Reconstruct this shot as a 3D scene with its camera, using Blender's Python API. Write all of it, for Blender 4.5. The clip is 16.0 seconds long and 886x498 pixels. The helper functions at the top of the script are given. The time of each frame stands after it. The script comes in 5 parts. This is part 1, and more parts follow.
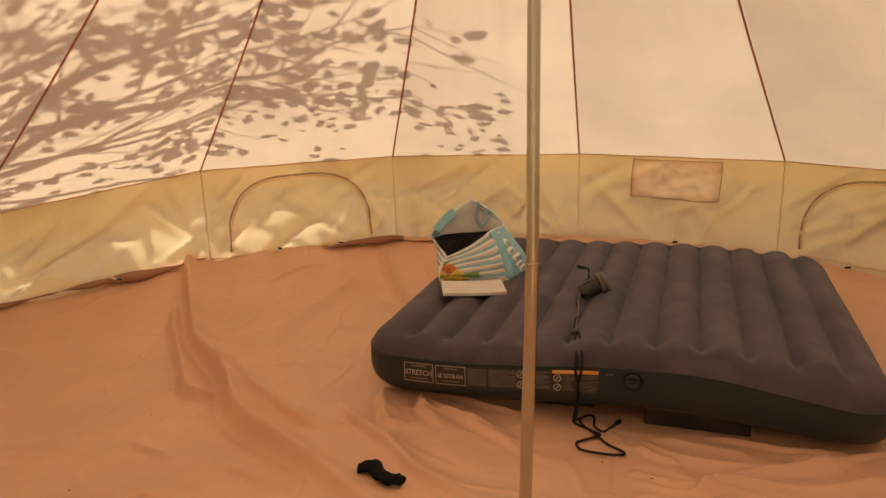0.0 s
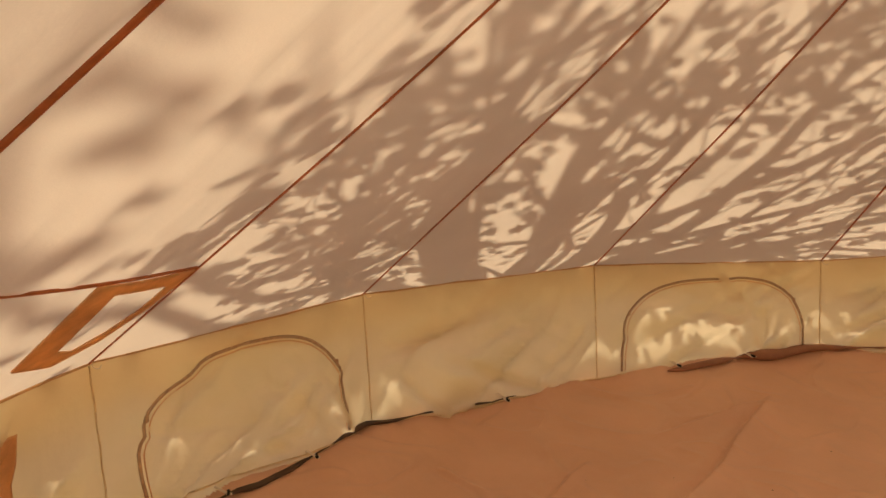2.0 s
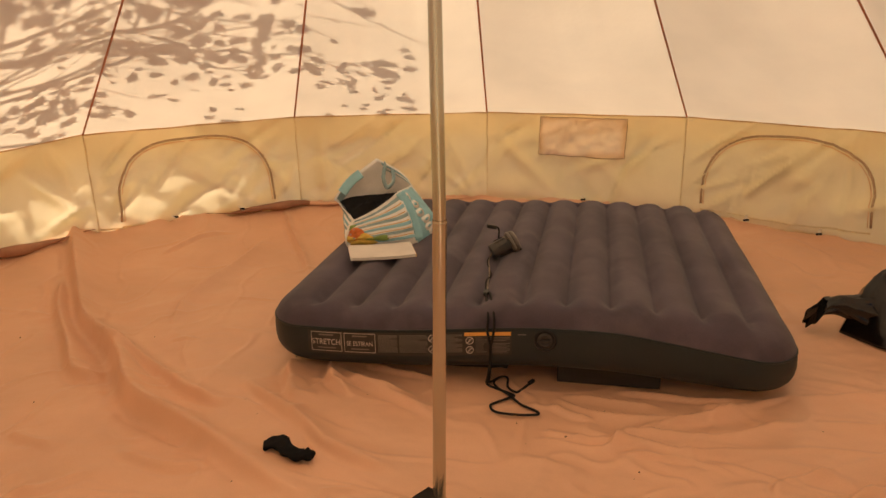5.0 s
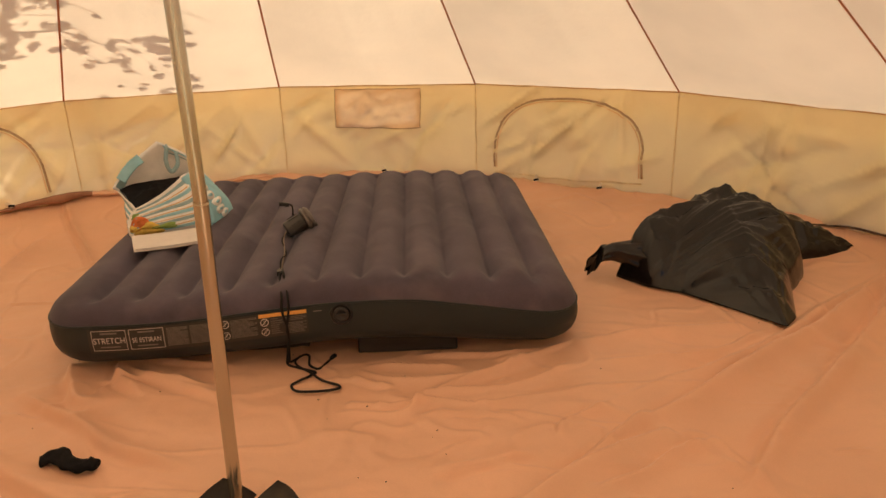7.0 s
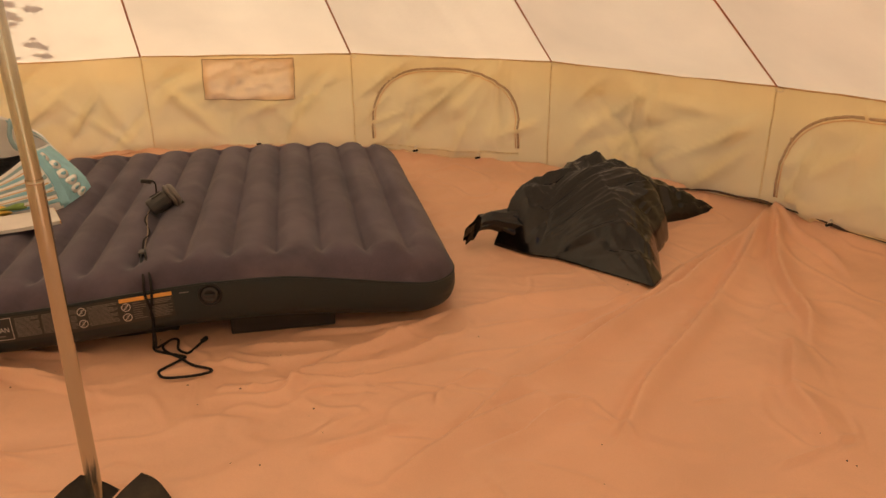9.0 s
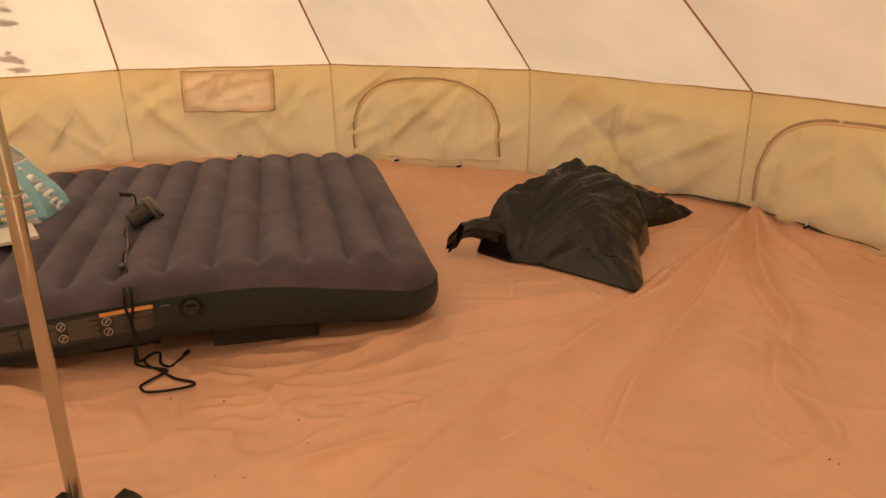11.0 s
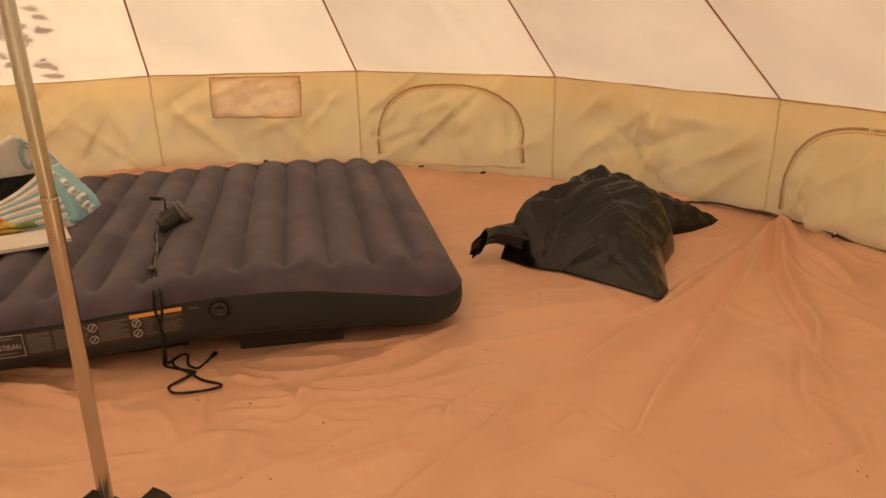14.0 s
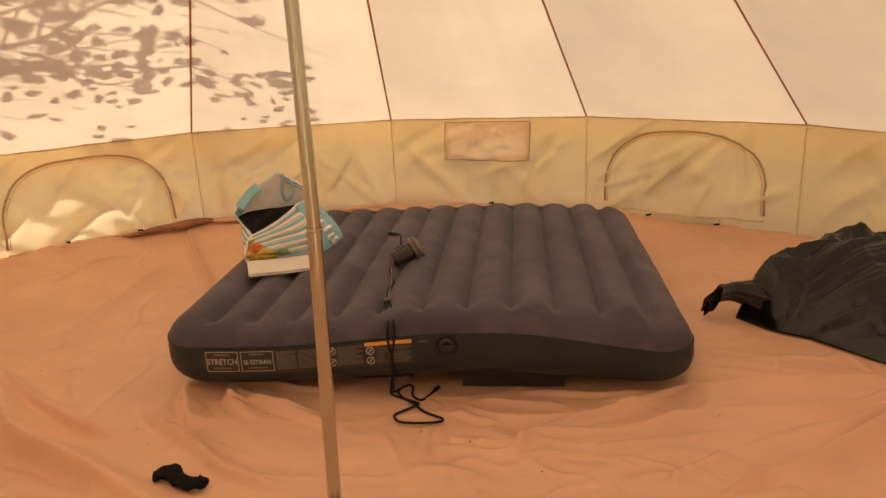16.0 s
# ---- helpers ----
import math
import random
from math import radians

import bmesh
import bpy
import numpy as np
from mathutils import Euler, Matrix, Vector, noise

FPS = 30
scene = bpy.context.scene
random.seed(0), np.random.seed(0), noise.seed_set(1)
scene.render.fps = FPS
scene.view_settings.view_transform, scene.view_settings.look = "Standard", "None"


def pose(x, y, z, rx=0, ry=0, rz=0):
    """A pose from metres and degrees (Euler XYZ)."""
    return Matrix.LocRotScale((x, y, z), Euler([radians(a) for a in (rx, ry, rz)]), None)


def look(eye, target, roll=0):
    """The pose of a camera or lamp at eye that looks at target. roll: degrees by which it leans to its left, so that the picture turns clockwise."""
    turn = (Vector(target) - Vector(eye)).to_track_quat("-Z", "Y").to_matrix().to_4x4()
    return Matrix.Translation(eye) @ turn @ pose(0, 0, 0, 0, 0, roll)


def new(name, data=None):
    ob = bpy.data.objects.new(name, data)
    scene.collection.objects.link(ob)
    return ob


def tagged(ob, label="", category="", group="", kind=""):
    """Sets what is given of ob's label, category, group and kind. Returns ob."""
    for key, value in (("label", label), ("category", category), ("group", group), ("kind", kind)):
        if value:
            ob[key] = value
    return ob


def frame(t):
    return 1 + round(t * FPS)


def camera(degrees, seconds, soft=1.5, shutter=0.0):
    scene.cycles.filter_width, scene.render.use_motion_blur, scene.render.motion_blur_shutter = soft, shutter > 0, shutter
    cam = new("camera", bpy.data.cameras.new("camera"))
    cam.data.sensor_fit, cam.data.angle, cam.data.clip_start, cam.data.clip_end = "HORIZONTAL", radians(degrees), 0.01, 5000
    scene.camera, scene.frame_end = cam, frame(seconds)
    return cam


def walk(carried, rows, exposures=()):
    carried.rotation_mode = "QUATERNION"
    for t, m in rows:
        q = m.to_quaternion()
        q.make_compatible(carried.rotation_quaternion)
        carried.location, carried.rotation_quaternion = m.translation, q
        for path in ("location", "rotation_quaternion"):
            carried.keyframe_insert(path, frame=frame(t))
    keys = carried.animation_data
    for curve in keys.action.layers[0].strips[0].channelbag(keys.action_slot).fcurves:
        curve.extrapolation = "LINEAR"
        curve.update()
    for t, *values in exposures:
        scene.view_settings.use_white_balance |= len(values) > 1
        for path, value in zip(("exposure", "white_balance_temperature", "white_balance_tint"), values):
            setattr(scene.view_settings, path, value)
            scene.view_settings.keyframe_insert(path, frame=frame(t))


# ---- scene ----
cam = camera(62.1, 16.0)
PATH = [
    (0, (-0.01, -1.688, 1.25), (-0.222, 0.238, 0.754), -1.6),
    (0.5, (-0.107, -1.694, 1.258), (-0.735, 0.144, 0.778), -2.4),
    (1, (-0.143, -1.702, 1.233), (-1.529, -0.311, 0.855), -4.4),
    (1.5, (-0.096, -1.754, 1.253), (-1.905, -0.951, 0.966), -3.6),
    (2, (-0.033, -1.734, 1.26), (-1.844, -0.937, 0.972), -2.6),
    (2.5, (-0.009, -1.673, 1.219), (-1.511, -0.4, 0.867), -2.9),
    (3, (0.017, -1.62, 1.242), (-1.256, -0.135, 0.822), -2.9),
    (3.5, (0.055, -1.607, 1.181), (-0.955, 0.061, 0.738), -2.8),
    (4, (0.026, -1.604, 1.187), (-0.621, 0.221, 0.689), -2.2),
    (4.5, (-0.033, -1.588, 1.207), (-0.292, 0.316, 0.651), -1.6),
    (5, (0.002, -1.589, 1.215), (0.026, 0.32, 0.619), -1.4),
    (7.5, (0.132, -1.597, 1.2), (0.653, 0.207, 0.513), -2.1),
    (8, (0.131, -1.597, 1.196), (0.709, 0.184, 0.495), -1.9),
    (8.5, (0.157, -1.595, 1.189), (0.833, 0.141, 0.463), -1.2),
    (9, (0.188, -1.585, 1.187), (0.933, 0.113, 0.438), -0.8),
    (9.5, (0.187, -1.585, 1.18), (0.96, 0.103, 0.438), -1.0),
    (10, (0.187, -1.586, 1.183), (0.972, 0.104, 0.458), -1.1),
    (12.5, (0.188, -1.593, 1.179), (0.983, 0.093, 0.454), -1.4),
    (13, (0.179, -1.591, 1.181), (0.943, 0.112, 0.462), -1.4),
    (13.5, (0.171, -1.598, 1.185), (0.924, 0.113, 0.475), -1.4),
    (14, (0.174, -1.597, 1.187), (0.914, 0.121, 0.478), -1.4),
    (14.5, (0.177, -1.587, 1.187), (0.815, 0.169, 0.474), -1.9),
    (15, (0.14, -1.58, 1.186), (0.601, 0.23, 0.469), -2.7),
    (15.5, (0.108, -1.573, 1.172), (0.408, 0.286, 0.499), -3.1),
    (16, (0.118, -1.557, 1.184), (0.332, 0.347, 0.609), -3.0),
]
walk(cam, [(t, look(eye, target, roll)) for t, eye, target, roll in PATH], [(0.0, 0.16, 6900, 12), (0.5, 0.14, 6900, 12), (1.0, 0.16, 6900, 12), (1.5, 0.06, 6900, 12), (2.0, -0.14, 6900, 12), (2.5, -0.10, 6900, 12), (3.5, 0.08, 6900, 12), (4.5, 0.08, 6900, 12), (5.0, 0.31, 6900, 12), (7.5, 0.50, 6800, 12), (9.0, 0.51, 6800, 12), (14.0, 0.51, 6800, 12), (16.0, 0.43, 6800, 12)])

# ---- light ----
SUN_AZ, SUN_EL = radians(166.0), radians(59.0)
SUN = Vector((math.cos(SUN_EL) * math.cos(SUN_AZ), math.cos(SUN_EL) * math.sin(SUN_AZ), math.sin(SUN_EL)))
world = bpy.data.worlds.new("sky")
scene.world = world
world.use_nodes = True
wn = world.node_tree
sky = wn.nodes.new("ShaderNodeTexSky")
sky.sky_type, sky.sun_disc = "NISHITA", False
sky.air_density, sky.dust_density, sky.ozone_density = 0.6, 5.0, 0.4
sky.sun_elevation, sky.sun_rotation = SUN_EL, math.pi / 2 - SUN_AZ
wn.links.new(sky.outputs[0], wn.nodes["Background"].inputs[0])
wn.nodes["Background"].inputs[1].default_value = 0.10
lamp = bpy.data.lights.new("sun", "SUN")
lamp.energy, lamp.angle, lamp.color = 4.2, radians(0.5), (1.0, 0.92, 0.80)
sun = new("sun", lamp)
sun.matrix_world = look(SUN * 40, (0, 0, 0))

# ---- materials ----
MATS = {}


def material(name, col, rough=0.8, metal=0.0, var=0.12, scale=6.0, fine=180.0, bump=0.15, bump_scale=90.0, translucent=0.0, spec=0.3, sheen=0.0, stain=None, stain_scale=1.3, stain_amount=0.4, stretch=(1, 1, 1), bump_dist=0.002, streak=0.0, crinkle=0.0, crinkle_scale=3.0, crinkle_stretch=(1, 1, 1)):
    m = bpy.data.materials.new(name)
    m.use_nodes = True
    t = m.node_tree
    n, ln = t.nodes, t.links
    b = n["Principled BSDF"]
    tc = n.new("ShaderNodeTexCoord")
    mp = n.new("ShaderNodeMapping")
    mp.inputs["Scale"].default_value = stretch
    ln.new(tc.outputs["Object"], mp.inputs[0])

    def tex(sc, det=4.0):
        x = n.new("ShaderNodeTexNoise")
        x.inputs["Scale"].default_value, x.inputs["Detail"].default_value = sc, det
        ln.new(mp.outputs[0], x.inputs["Vector"])
        return x.outputs["Fac"]

    def ramp(fac, lo, hi, p0=0.3, p1=0.7):
        r = n.new("ShaderNodeValToRGB")
        r.color_ramp.elements[0].position, r.color_ramp.elements[1].position = p0, p1
        r.color_ramp.elements[0].color, r.color_ramp.elements[1].color = (*lo, 1), (*hi, 1)
        ln.new(fac, r.inputs[0])
        return r.outputs[0]

    def mix(kind, fac, a, c):
        x = n.new("ShaderNodeMix")
        x.data_type, x.blend_type = "RGBA", kind
        if isinstance(fac, float):
            x.inputs[0].default_value = fac
        else:
            ln.new(fac, x.inputs[0])
        for sock, v in ((x.inputs[6], a), (x.inputs[7], c)):
            if isinstance(v, tuple):
                sock.default_value = (*v, 1)
            else:
                ln.new(v, sock)
        return x.outputs[2]

    lo, hi = tuple(c * (1 - var) for c in col), tuple(min(1, c * (1 + var)) for c in col)
    colour = ramp(tex(scale), lo, hi)
    colour = mix("MULTIPLY", min(1.0, var * 3), colour, ramp(tex(fine, 2.0), (0.8,) * 3, (1.0,) * 3))
    if streak:
        sm = n.new("ShaderNodeMapping")
        sm.inputs["Scale"].default_value, sm.inputs["Rotation"].default_value = (4.5, 4.5, 1.1), (0.55, 0.5, 0.0)
        ln.new(tc.outputs["Object"], sm.inputs[0])
        for sc, lo_, hi_ in ((1.6, 0.30, 0.62), (5.5, 0.36, 0.58)):
            sx = n.new("ShaderNodeTexNoise")
            sx.inputs["Scale"].default_value, sx.inputs["Detail"].default_value, sx.inputs["Distortion"].default_value = sc, 3.0, 0.6
            ln.new(sm.outputs[0], sx.inputs["Vector"])
            colour = mix("MULTIPLY", 1.0, colour, ramp(sx.outputs["Fac"], (1 - streak, 1 - streak * 1.1, 1 - streak * 1.4), (1.0,) * 3, lo_, hi_))
    if stain:
        colour = mix("MIX", ramp(tex(stain_scale, 6.0), (0,) * 3, (stain_amount,) * 3, 0.5, 0.72), colour, stain)
    ln.new(colour, b.inputs["Base Color"])
    b.inputs["Roughness"].default_value, b.inputs["Metallic"].default_value = rough, metal
    b.inputs["Specular IOR Level"].default_value = spec
    if sheen:
        b.inputs["Sheen Weight"].default_value, b.inputs["Sheen Roughness"].default_value = sheen, 0.5
    bm = n.new("ShaderNodeBump")
    bm.inputs["Strength"].default_value, bm.inputs["Distance"].default_value = bump, bump_dist
    ln.new(tex(bump_scale, 5.0), bm.inputs["Height"])
    if crinkle:
        cm = n.new("ShaderNodeMapping")
        cm.inputs["Scale"].default_value, cm.inputs["Rotation"].default_value = crinkle_stretch, (0.3, 0.4, 0.6)
        ln.new(tc.outputs["Object"], cm.inputs[0])
        cn = n.new("ShaderNodeTexNoise")
        cn.noise_type = "RIDGED_MULTIFRACTAL"
        cn.inputs["Scale"].default_value, cn.inputs["Detail"].default_value, cn.inputs["Distortion"].default_value = crinkle_scale, 3.0, 0.4
        ln.new(cm.outputs[0], cn.inputs["Vector"])
        b2 = n.new("ShaderNodeBump")
        b2.inputs["Strength"].default_value, b2.inputs["Distance"].default_value = 1.0, crinkle
        ln.new(cn.outputs["Fac"], b2.inputs["Height"])
        ln.new(bm.outputs[0], b2.inputs["Normal"])
        bm = b2
    ln.new(bm.outputs[0], b.inputs["Normal"])
    if translucent:
        tr = n.new("ShaderNodeBsdfTranslucent")
        ln.new(colour, tr.inputs[0])
        ln.new(bm.outputs[0], tr.inputs["Normal"])
        ms = n.new("ShaderNodeMixShader")
        ms.inputs[0].default_value = translucent
        ln.new(b.outputs[0], ms.inputs[1])
        ln.new(tr.outputs[0], ms.inputs[2])
        ln.new(ms.outputs[0], n["Material Output"].inputs[0])
    MATS[name] = m
    return m


CANVAS = material("cream_canvas", (0.84, 0.69, 0.49), 0.9, var=0.06, scale=2.2, fine=420, bump=0.25, bump_scale=35, bump_dist=0.004, translucent=0.435, spec=0.05)
WALLC = material("sand_canvas", (0.94, 0.785, 0.485), 0.9, var=0.05, scale=3.0, fine=420, bump=0.3, bump_scale=28, bump_dist=0.005, translucent=0.44, spec=0.05, stain=(0.78, 0.58, 0.30), stain_scale=2.1, stain_amount=0.3, crinkle=0.020, crinkle_scale=2.5, crinkle_stretch=(1.6, 1.6, 0.9))
FLAPC = material("mosquito_flap_canvas", (0.94, 0.74, 0.54), 0.9, var=0.06, scale=9, bump=0.5, bump_scale=22, bump_dist=0.006, translucent=0.52, spec=0.05)
TAPE = material("rust_seam_tape", (0.66, 0.31, 0.15), 0.85, var=0.12, scale=30, bump=0.3, spec=0.1, translucent=0.5)
BAND = material("tan_trim_band", (0.74, 0.46, 0.22), 0.85, var=0.1, scale=20, bump=0.3, spec=0.1, translucent=0.15)
TRIM = material("pale_tan_trim", (0.90, 0.60, 0.32), 0.85, var=0.1, scale=20, bump=0.3, spec=0.1, translucent=0.5)
ZIP = material("khaki_zip_tape", (0.62, 0.44, 0.27), 0.7, var=0.15, scale=60, bump=0.5, bump_scale=260, spec=0.2, translucent=0.08)
THREAD = material("wall_seam_thread", (0.93, 0.75, 0.45), 0.9, var=0.1, scale=30, spec=0.05, translucent=0.36)
SHEET = material("terracotta_groundsheet", (0.770, 0.455, 0.298), 0.40, var=0.07, scale=2.4, fine=260, bump=0.35, bump_scale=16, bump_dist=0.006, spec=0.42, stain=(0.64, 0.32, 0.18), stain_scale=1.1, stain_amount=0.16, crinkle=0.022, crinkle_scale=1.7, crinkle_stretch=(1.0, 1.7, 1.0))
FLOCK = material("charcoal_flocking", (0.092, 0.075, 0.099), 0.95, var=0.26, scale=4.5, fine=300, bump=0.35, bump_scale=420, bump_dist=0.001, spec=0.1, sheen=0.16, stain=(0.165, 0.140, 0.162), stain_scale=6.5, stain_amount=0.42)
PVC = material("dark_green_vinyl", (0.019, 0.028, 0.030), 0.5, var=0.12, scale=6, bump=0.12, bump_scale=60, spec=0.35)
VALVE = material("black_valve_rubber", (0.006, 0.006, 0.006), 0.35, var=0.15, scale=30, bump=0.1, spec=0.4)
LABEL = material("printed_label_dark", (0.045, 0.042, 0.040), 0.5, var=0.1, scale=20, spec=0.3)
PRINT = material("label_print_grey", (0.20, 0.178, 0.16), 0.6, var=0.08, scale=60)
ORANGE = material("label_orange", (0.72, 0.36, 0.09), 0.6, var=0.06, scale=60)
STEEL = material("galvanised_steel", (0.54, 0.51, 0.42), 0.20, 0.92, var=0.10, scale=5, fine=90, bump=0.06, bump_scale=40, stretch=(1, 1, 0.12), spec=0.5)
RUBBER = material("black_foot_cloth", (0.035, 0.028, 0.022), 0.75, var=0.25, scale=12, bump=0.5, bump_scale=45, spec=0.25, stain=(0.12, 0.09, 0.06), stain_scale=14, stain_amount=0.35)
BLACKPLASTIC = material("black_bin_liner", (0.006, 0.005, 0.0045), 0.14, var=0.2, scale=8, bump=0.12, bump_scale=70, bump_dist=0.003, spec=0.46, crinkle=0.006, crinkle_scale=5.0, crinkle_stretch=(1.0, 2.4, 1.6))
BLACKCLOTH = material("black_knit", (0.014, 0.013, 0.014), 0.95, var=0.2, scale=40, bump=0.7, bump_scale=240, spec=0.1)
CORD = material("black_cord", (0.016, 0.014, 0.014), 0.7, var=0.2, scale=80, bump=0.6, bump_scale=500, spec=0.2)
PUMPM = material("pump_plastic", (0.055, 0.048, 0.043), 0.45, var=0.15, scale=30, bump=0.1, spec=0.45)
PUMPL = material("pump_grey_plastic", (0.16, 0.135, 0.12), 0.4, var=0.12, scale=30, bump=0.1, spec=0.45)
PUMPD = material("pump_dark_plastic", (0.022, 0.020, 0.019), 0.4, var=0.15, scale=30, bump=0.1, spec=0.45)
WOOD = material("dark_stained_board", (0.040, 0.032, 0.027), 0.75, var=0.3, scale=7, fine=120, bump=0.5, bump_scale=60, stretch=(0.3, 3, 3))
PAPER = material("book_pages", (0.80, 0.76, 0.70), 0.8, var=0.05, scale=30, fine=700, stretch=(1, 1, 8))
COVER = material("white_book_cover", (0.78, 0.72, 0.66), 0.55, var=0.06, scale=12, spec=0.3)
TOTE = material("off_white_tote", (0.92, 0.91, 0.88), 0.75, var=0.08, scale=14, bump=0.5, bump_scale=26, bump_dist=0.005)
TEAL = material("teal_print", (0.30, 0.58, 0.68), 0.7, var=0.12, scale=16, bump=0.4, bump_scale=40)
MUTED = material("muted_teal_stripe", (0.30, 0.44, 0.48), 0.75, var=0.15, scale=22, bump=0.4, bump_scale=40)
RED = material("orange_red_print", (0.72, 0.20, 0.06), 0.7, var=0.2, scale=30)
YELLOW = material("yellow_print", (0.80, 0.55, 0.12), 0.7, var=0.2, scale=30)
GREENP = material("green_print", (0.24, 0.36, 0.10), 0.7, var=0.2, scale=30)
WIRE = material("clear_sheathed_wire", (0.30, 0.22, 0.15), 0.35, var=0.3, scale=40, spec=0.5)
BARK = material("grey_bark", (0.17, 0.13, 0.10), 0.95, var=0.3, scale=8, bump=0.8, bump_scale=30, bump_dist=0.02)
LEAF = material("green_leaf", (0.075, 0.11, 0.035), 0.6, var=0.3, scale=3, translucent=0.25)
GRASS = material("dry_grass_ground", (0.52, 0.42, 0.26), 0.95, var=0.3, scale=1.5, fine=60, bump=0.8, bump_scale=30, bump_dist=0.03)
STRAP = material("pale_strap", (0.86, 0.74, 0.58), 0.85, var=0.1, scale=30)
# brown darkened to paint the shadow line along the wall foot
SHADED_UNDER = material("groundsheet_shaded_underside", (0.10, 0.062, 0.040), 0.7, var=0.25, scale=9, bump=0.5, bump_scale=20, bump_dist=0.006)

# terracotta darkened by colour for the shadow on the turned-up lip
SHADED_LIP = material("groundsheet_shaded_lip", (0.36, 0.17, 0.10), 0.6, var=0.2, scale=9, bump=0.5, bump_scale=20, bump_dist=0.006)
PRINTB = material("label_print_bright", (0.56, 0.50, 0.45), 0.6, var=0.08, scale=60)
# ---- mesh helpers ----


def mesh_from(name, verts, faces, mat, smooth=True):
    me = bpy.data.meshes.new(name)
    me.from_pydata([tuple(v) for v in verts], [], faces)
    me.validate()
    for m in mat if isinstance(mat, (list, tuple)) else (mat,):
        me.materials.append(m)
    me.polygons.foreach_set("use_smooth", [smooth] * len(me.polygons))
    me.update()
    return me


def part(name, me, parent=None, label=""):
    ob = new(name, me)
    if parent:
        ob.parent = parent
    return tagged(ob, label)


def thing(name, label, category, at=(0, 0, 0), group="", kind=""):
    ob = new(name)
    ob.location = at
    ob.empty_display_size = 0.1
    return tagged(ob, label, category, group, kind)


def fbm(p, scale, octaves=4):
    return noise.fractal(Vector(p) * scale, 1.0, 2.0, octaves)


def spline(points, n):
    """Points along a Catmull-Rom curve through the given ones."""
    p = [Vector(q) for q in points]
    p = [2 * p[0] - p[1]] + p + [2 * p[-1] - p[-2]]
    out = []
    for i in range(n):
        x = i / (n - 1) * (len(p) - 3)
        k = min(int(x), len(p) - 4)
        t = x - k
        a, b, c, d = p[k : k + 4]
        out.append(0.5 * (2 * b + (c - a) * t + (2 * a - 5 * b + 4 * c - d) * t * t + (3 * b - a - 3 * c + d) * t**3))
    return out


def tube(points, radius, sides=8, flat=1.0, up=None, caps=True):
    """Vertices and faces of a round or flattened tube along points. radius: a number or one for each point."""
    rr = radius if isinstance(radius, (list, tuple)) else [radius] * len(points)
    verts, faces, last = [], [], None
    for i, p in enumerate(points):
        d = (points[min(i + 1, len(points) - 1)] - points[max(i - 1, 0)]).normalized()
        side = d.cross(up) if up is not None else d.cross(last if last is not None else (Vector((0, 0, 1)) if abs(d.z) < 0.9 else Vector((1, 0, 0))))
        if side.length < 1e-6:
            side = d.orthogonal()
        side.normalize()
        nor = side.cross(d).normalized()
        last = nor if up is None else None
        for j in range(sides):
            a = 2 * math.pi * j / sides
            verts.append(p + side * (math.cos(a) * rr[i]) + nor * (math.sin(a) * rr[i] * flat))
    for i in range(len(points) - 1):
        for j in range(sides):
            k = (j + 1) % sides
            faces.append((i * sides + j, i * sides + k, (i + 1) * sides + k, (i + 1) * sides + j))
    if caps:
        faces.append(tuple(range(sides))[::-1])
        faces.append(tuple((len(points) - 1) * sides + j for j in range(sides)))
    return verts, faces


def tube_mesh(name, points, radius, mat, sides=8, flat=1.0, up=None):
    v, f = tube(points, radius, sides, flat, up)
    return mesh_from(name, v, f, mat)


def grid_faces(nx, ny, wrap=False):
    cols = nx if wrap else nx - 1
    return [(j * nx + i, j * nx + (i + 1) % nx, (j + 1) * nx + (i + 1) % nx, (j + 1) * nx + i) for j in range(ny - 1) for i in range(cols)]


def lathe(profile, n=28):
    """A solid of turning round z: profile of (radius, z) from below to above."""
    verts = [Vector((r * math.cos(2 * math.pi * i / n), r * math.sin(2 * math.pi * i / n), z)) for r, z in profile for i in range(n)]
    faces = grid_faces(n, len(profile), True)
    faces += [tuple(range(n))[::-1], tuple((len(profile) - 1) * n + i for i in range(n))]
    return verts, faces


def block(sx, sy, sz, bevel=0.004, segments=2):
    bm = bmesh.new()
    bmesh.ops.create_cube(bm, size=1.0)
    bmesh.ops.scale(bm, vec=(sx, sy, sz), verts=bm.verts)
    bmesh.ops.bevel(bm, geom=bm.edges[:], offset=bevel, segments=segments, affect="EDGES", profile=0.6)
    return bm


def bm_mesh(name, bm, mat, smooth=False):
    me = bpy.data.meshes.new(name)
    bm.to_mesh(me)
    bm.free()
    me.materials.append(mat)
    me.polygons.foreach_set("use_smooth", [smooth] * len(me.polygons))
    return me


# ---- the tent's plan: sixteen corners of the eave ----
SIDES, RADIUS, APEX = 16, 3.0, 2.58
FITTED = {1: (-2.362, -1.856, 0.667), 2: (-2.898, -0.846, 0.653), 3: (-2.973, 0.359, 0.632), 4: (-2.606, 1.471, 0.584), 5: (-1.847, 2.358, 0.674),
          6: (-0.817, 2.893, 0.674), 7: (0.351, 2.982, 0.662), 8: (1.468, 2.621, 0.649), 9: (2.348, 1.857, 0.635), 10: (2.874, 0.822, 0.614)}
RIM = {1: 0.075, 2: 0.075, 3: 0.05, 4: 0.12, 5: 0.14, 6: 0.13, 7: 0.12, 8: 0.10, 9: 0.05, 10: 0.075}


def corner_angle(k):
    return radians(90 - (k - 6.7) * 360 / SIDES)


EAVE = []
for k in range(SIDES):
    a = corner_angle(k)
    EAVE.append(Vector(FITTED.get(k, (RADIUS * math.cos(a), RADIUS * math.sin(a), 0.645))))


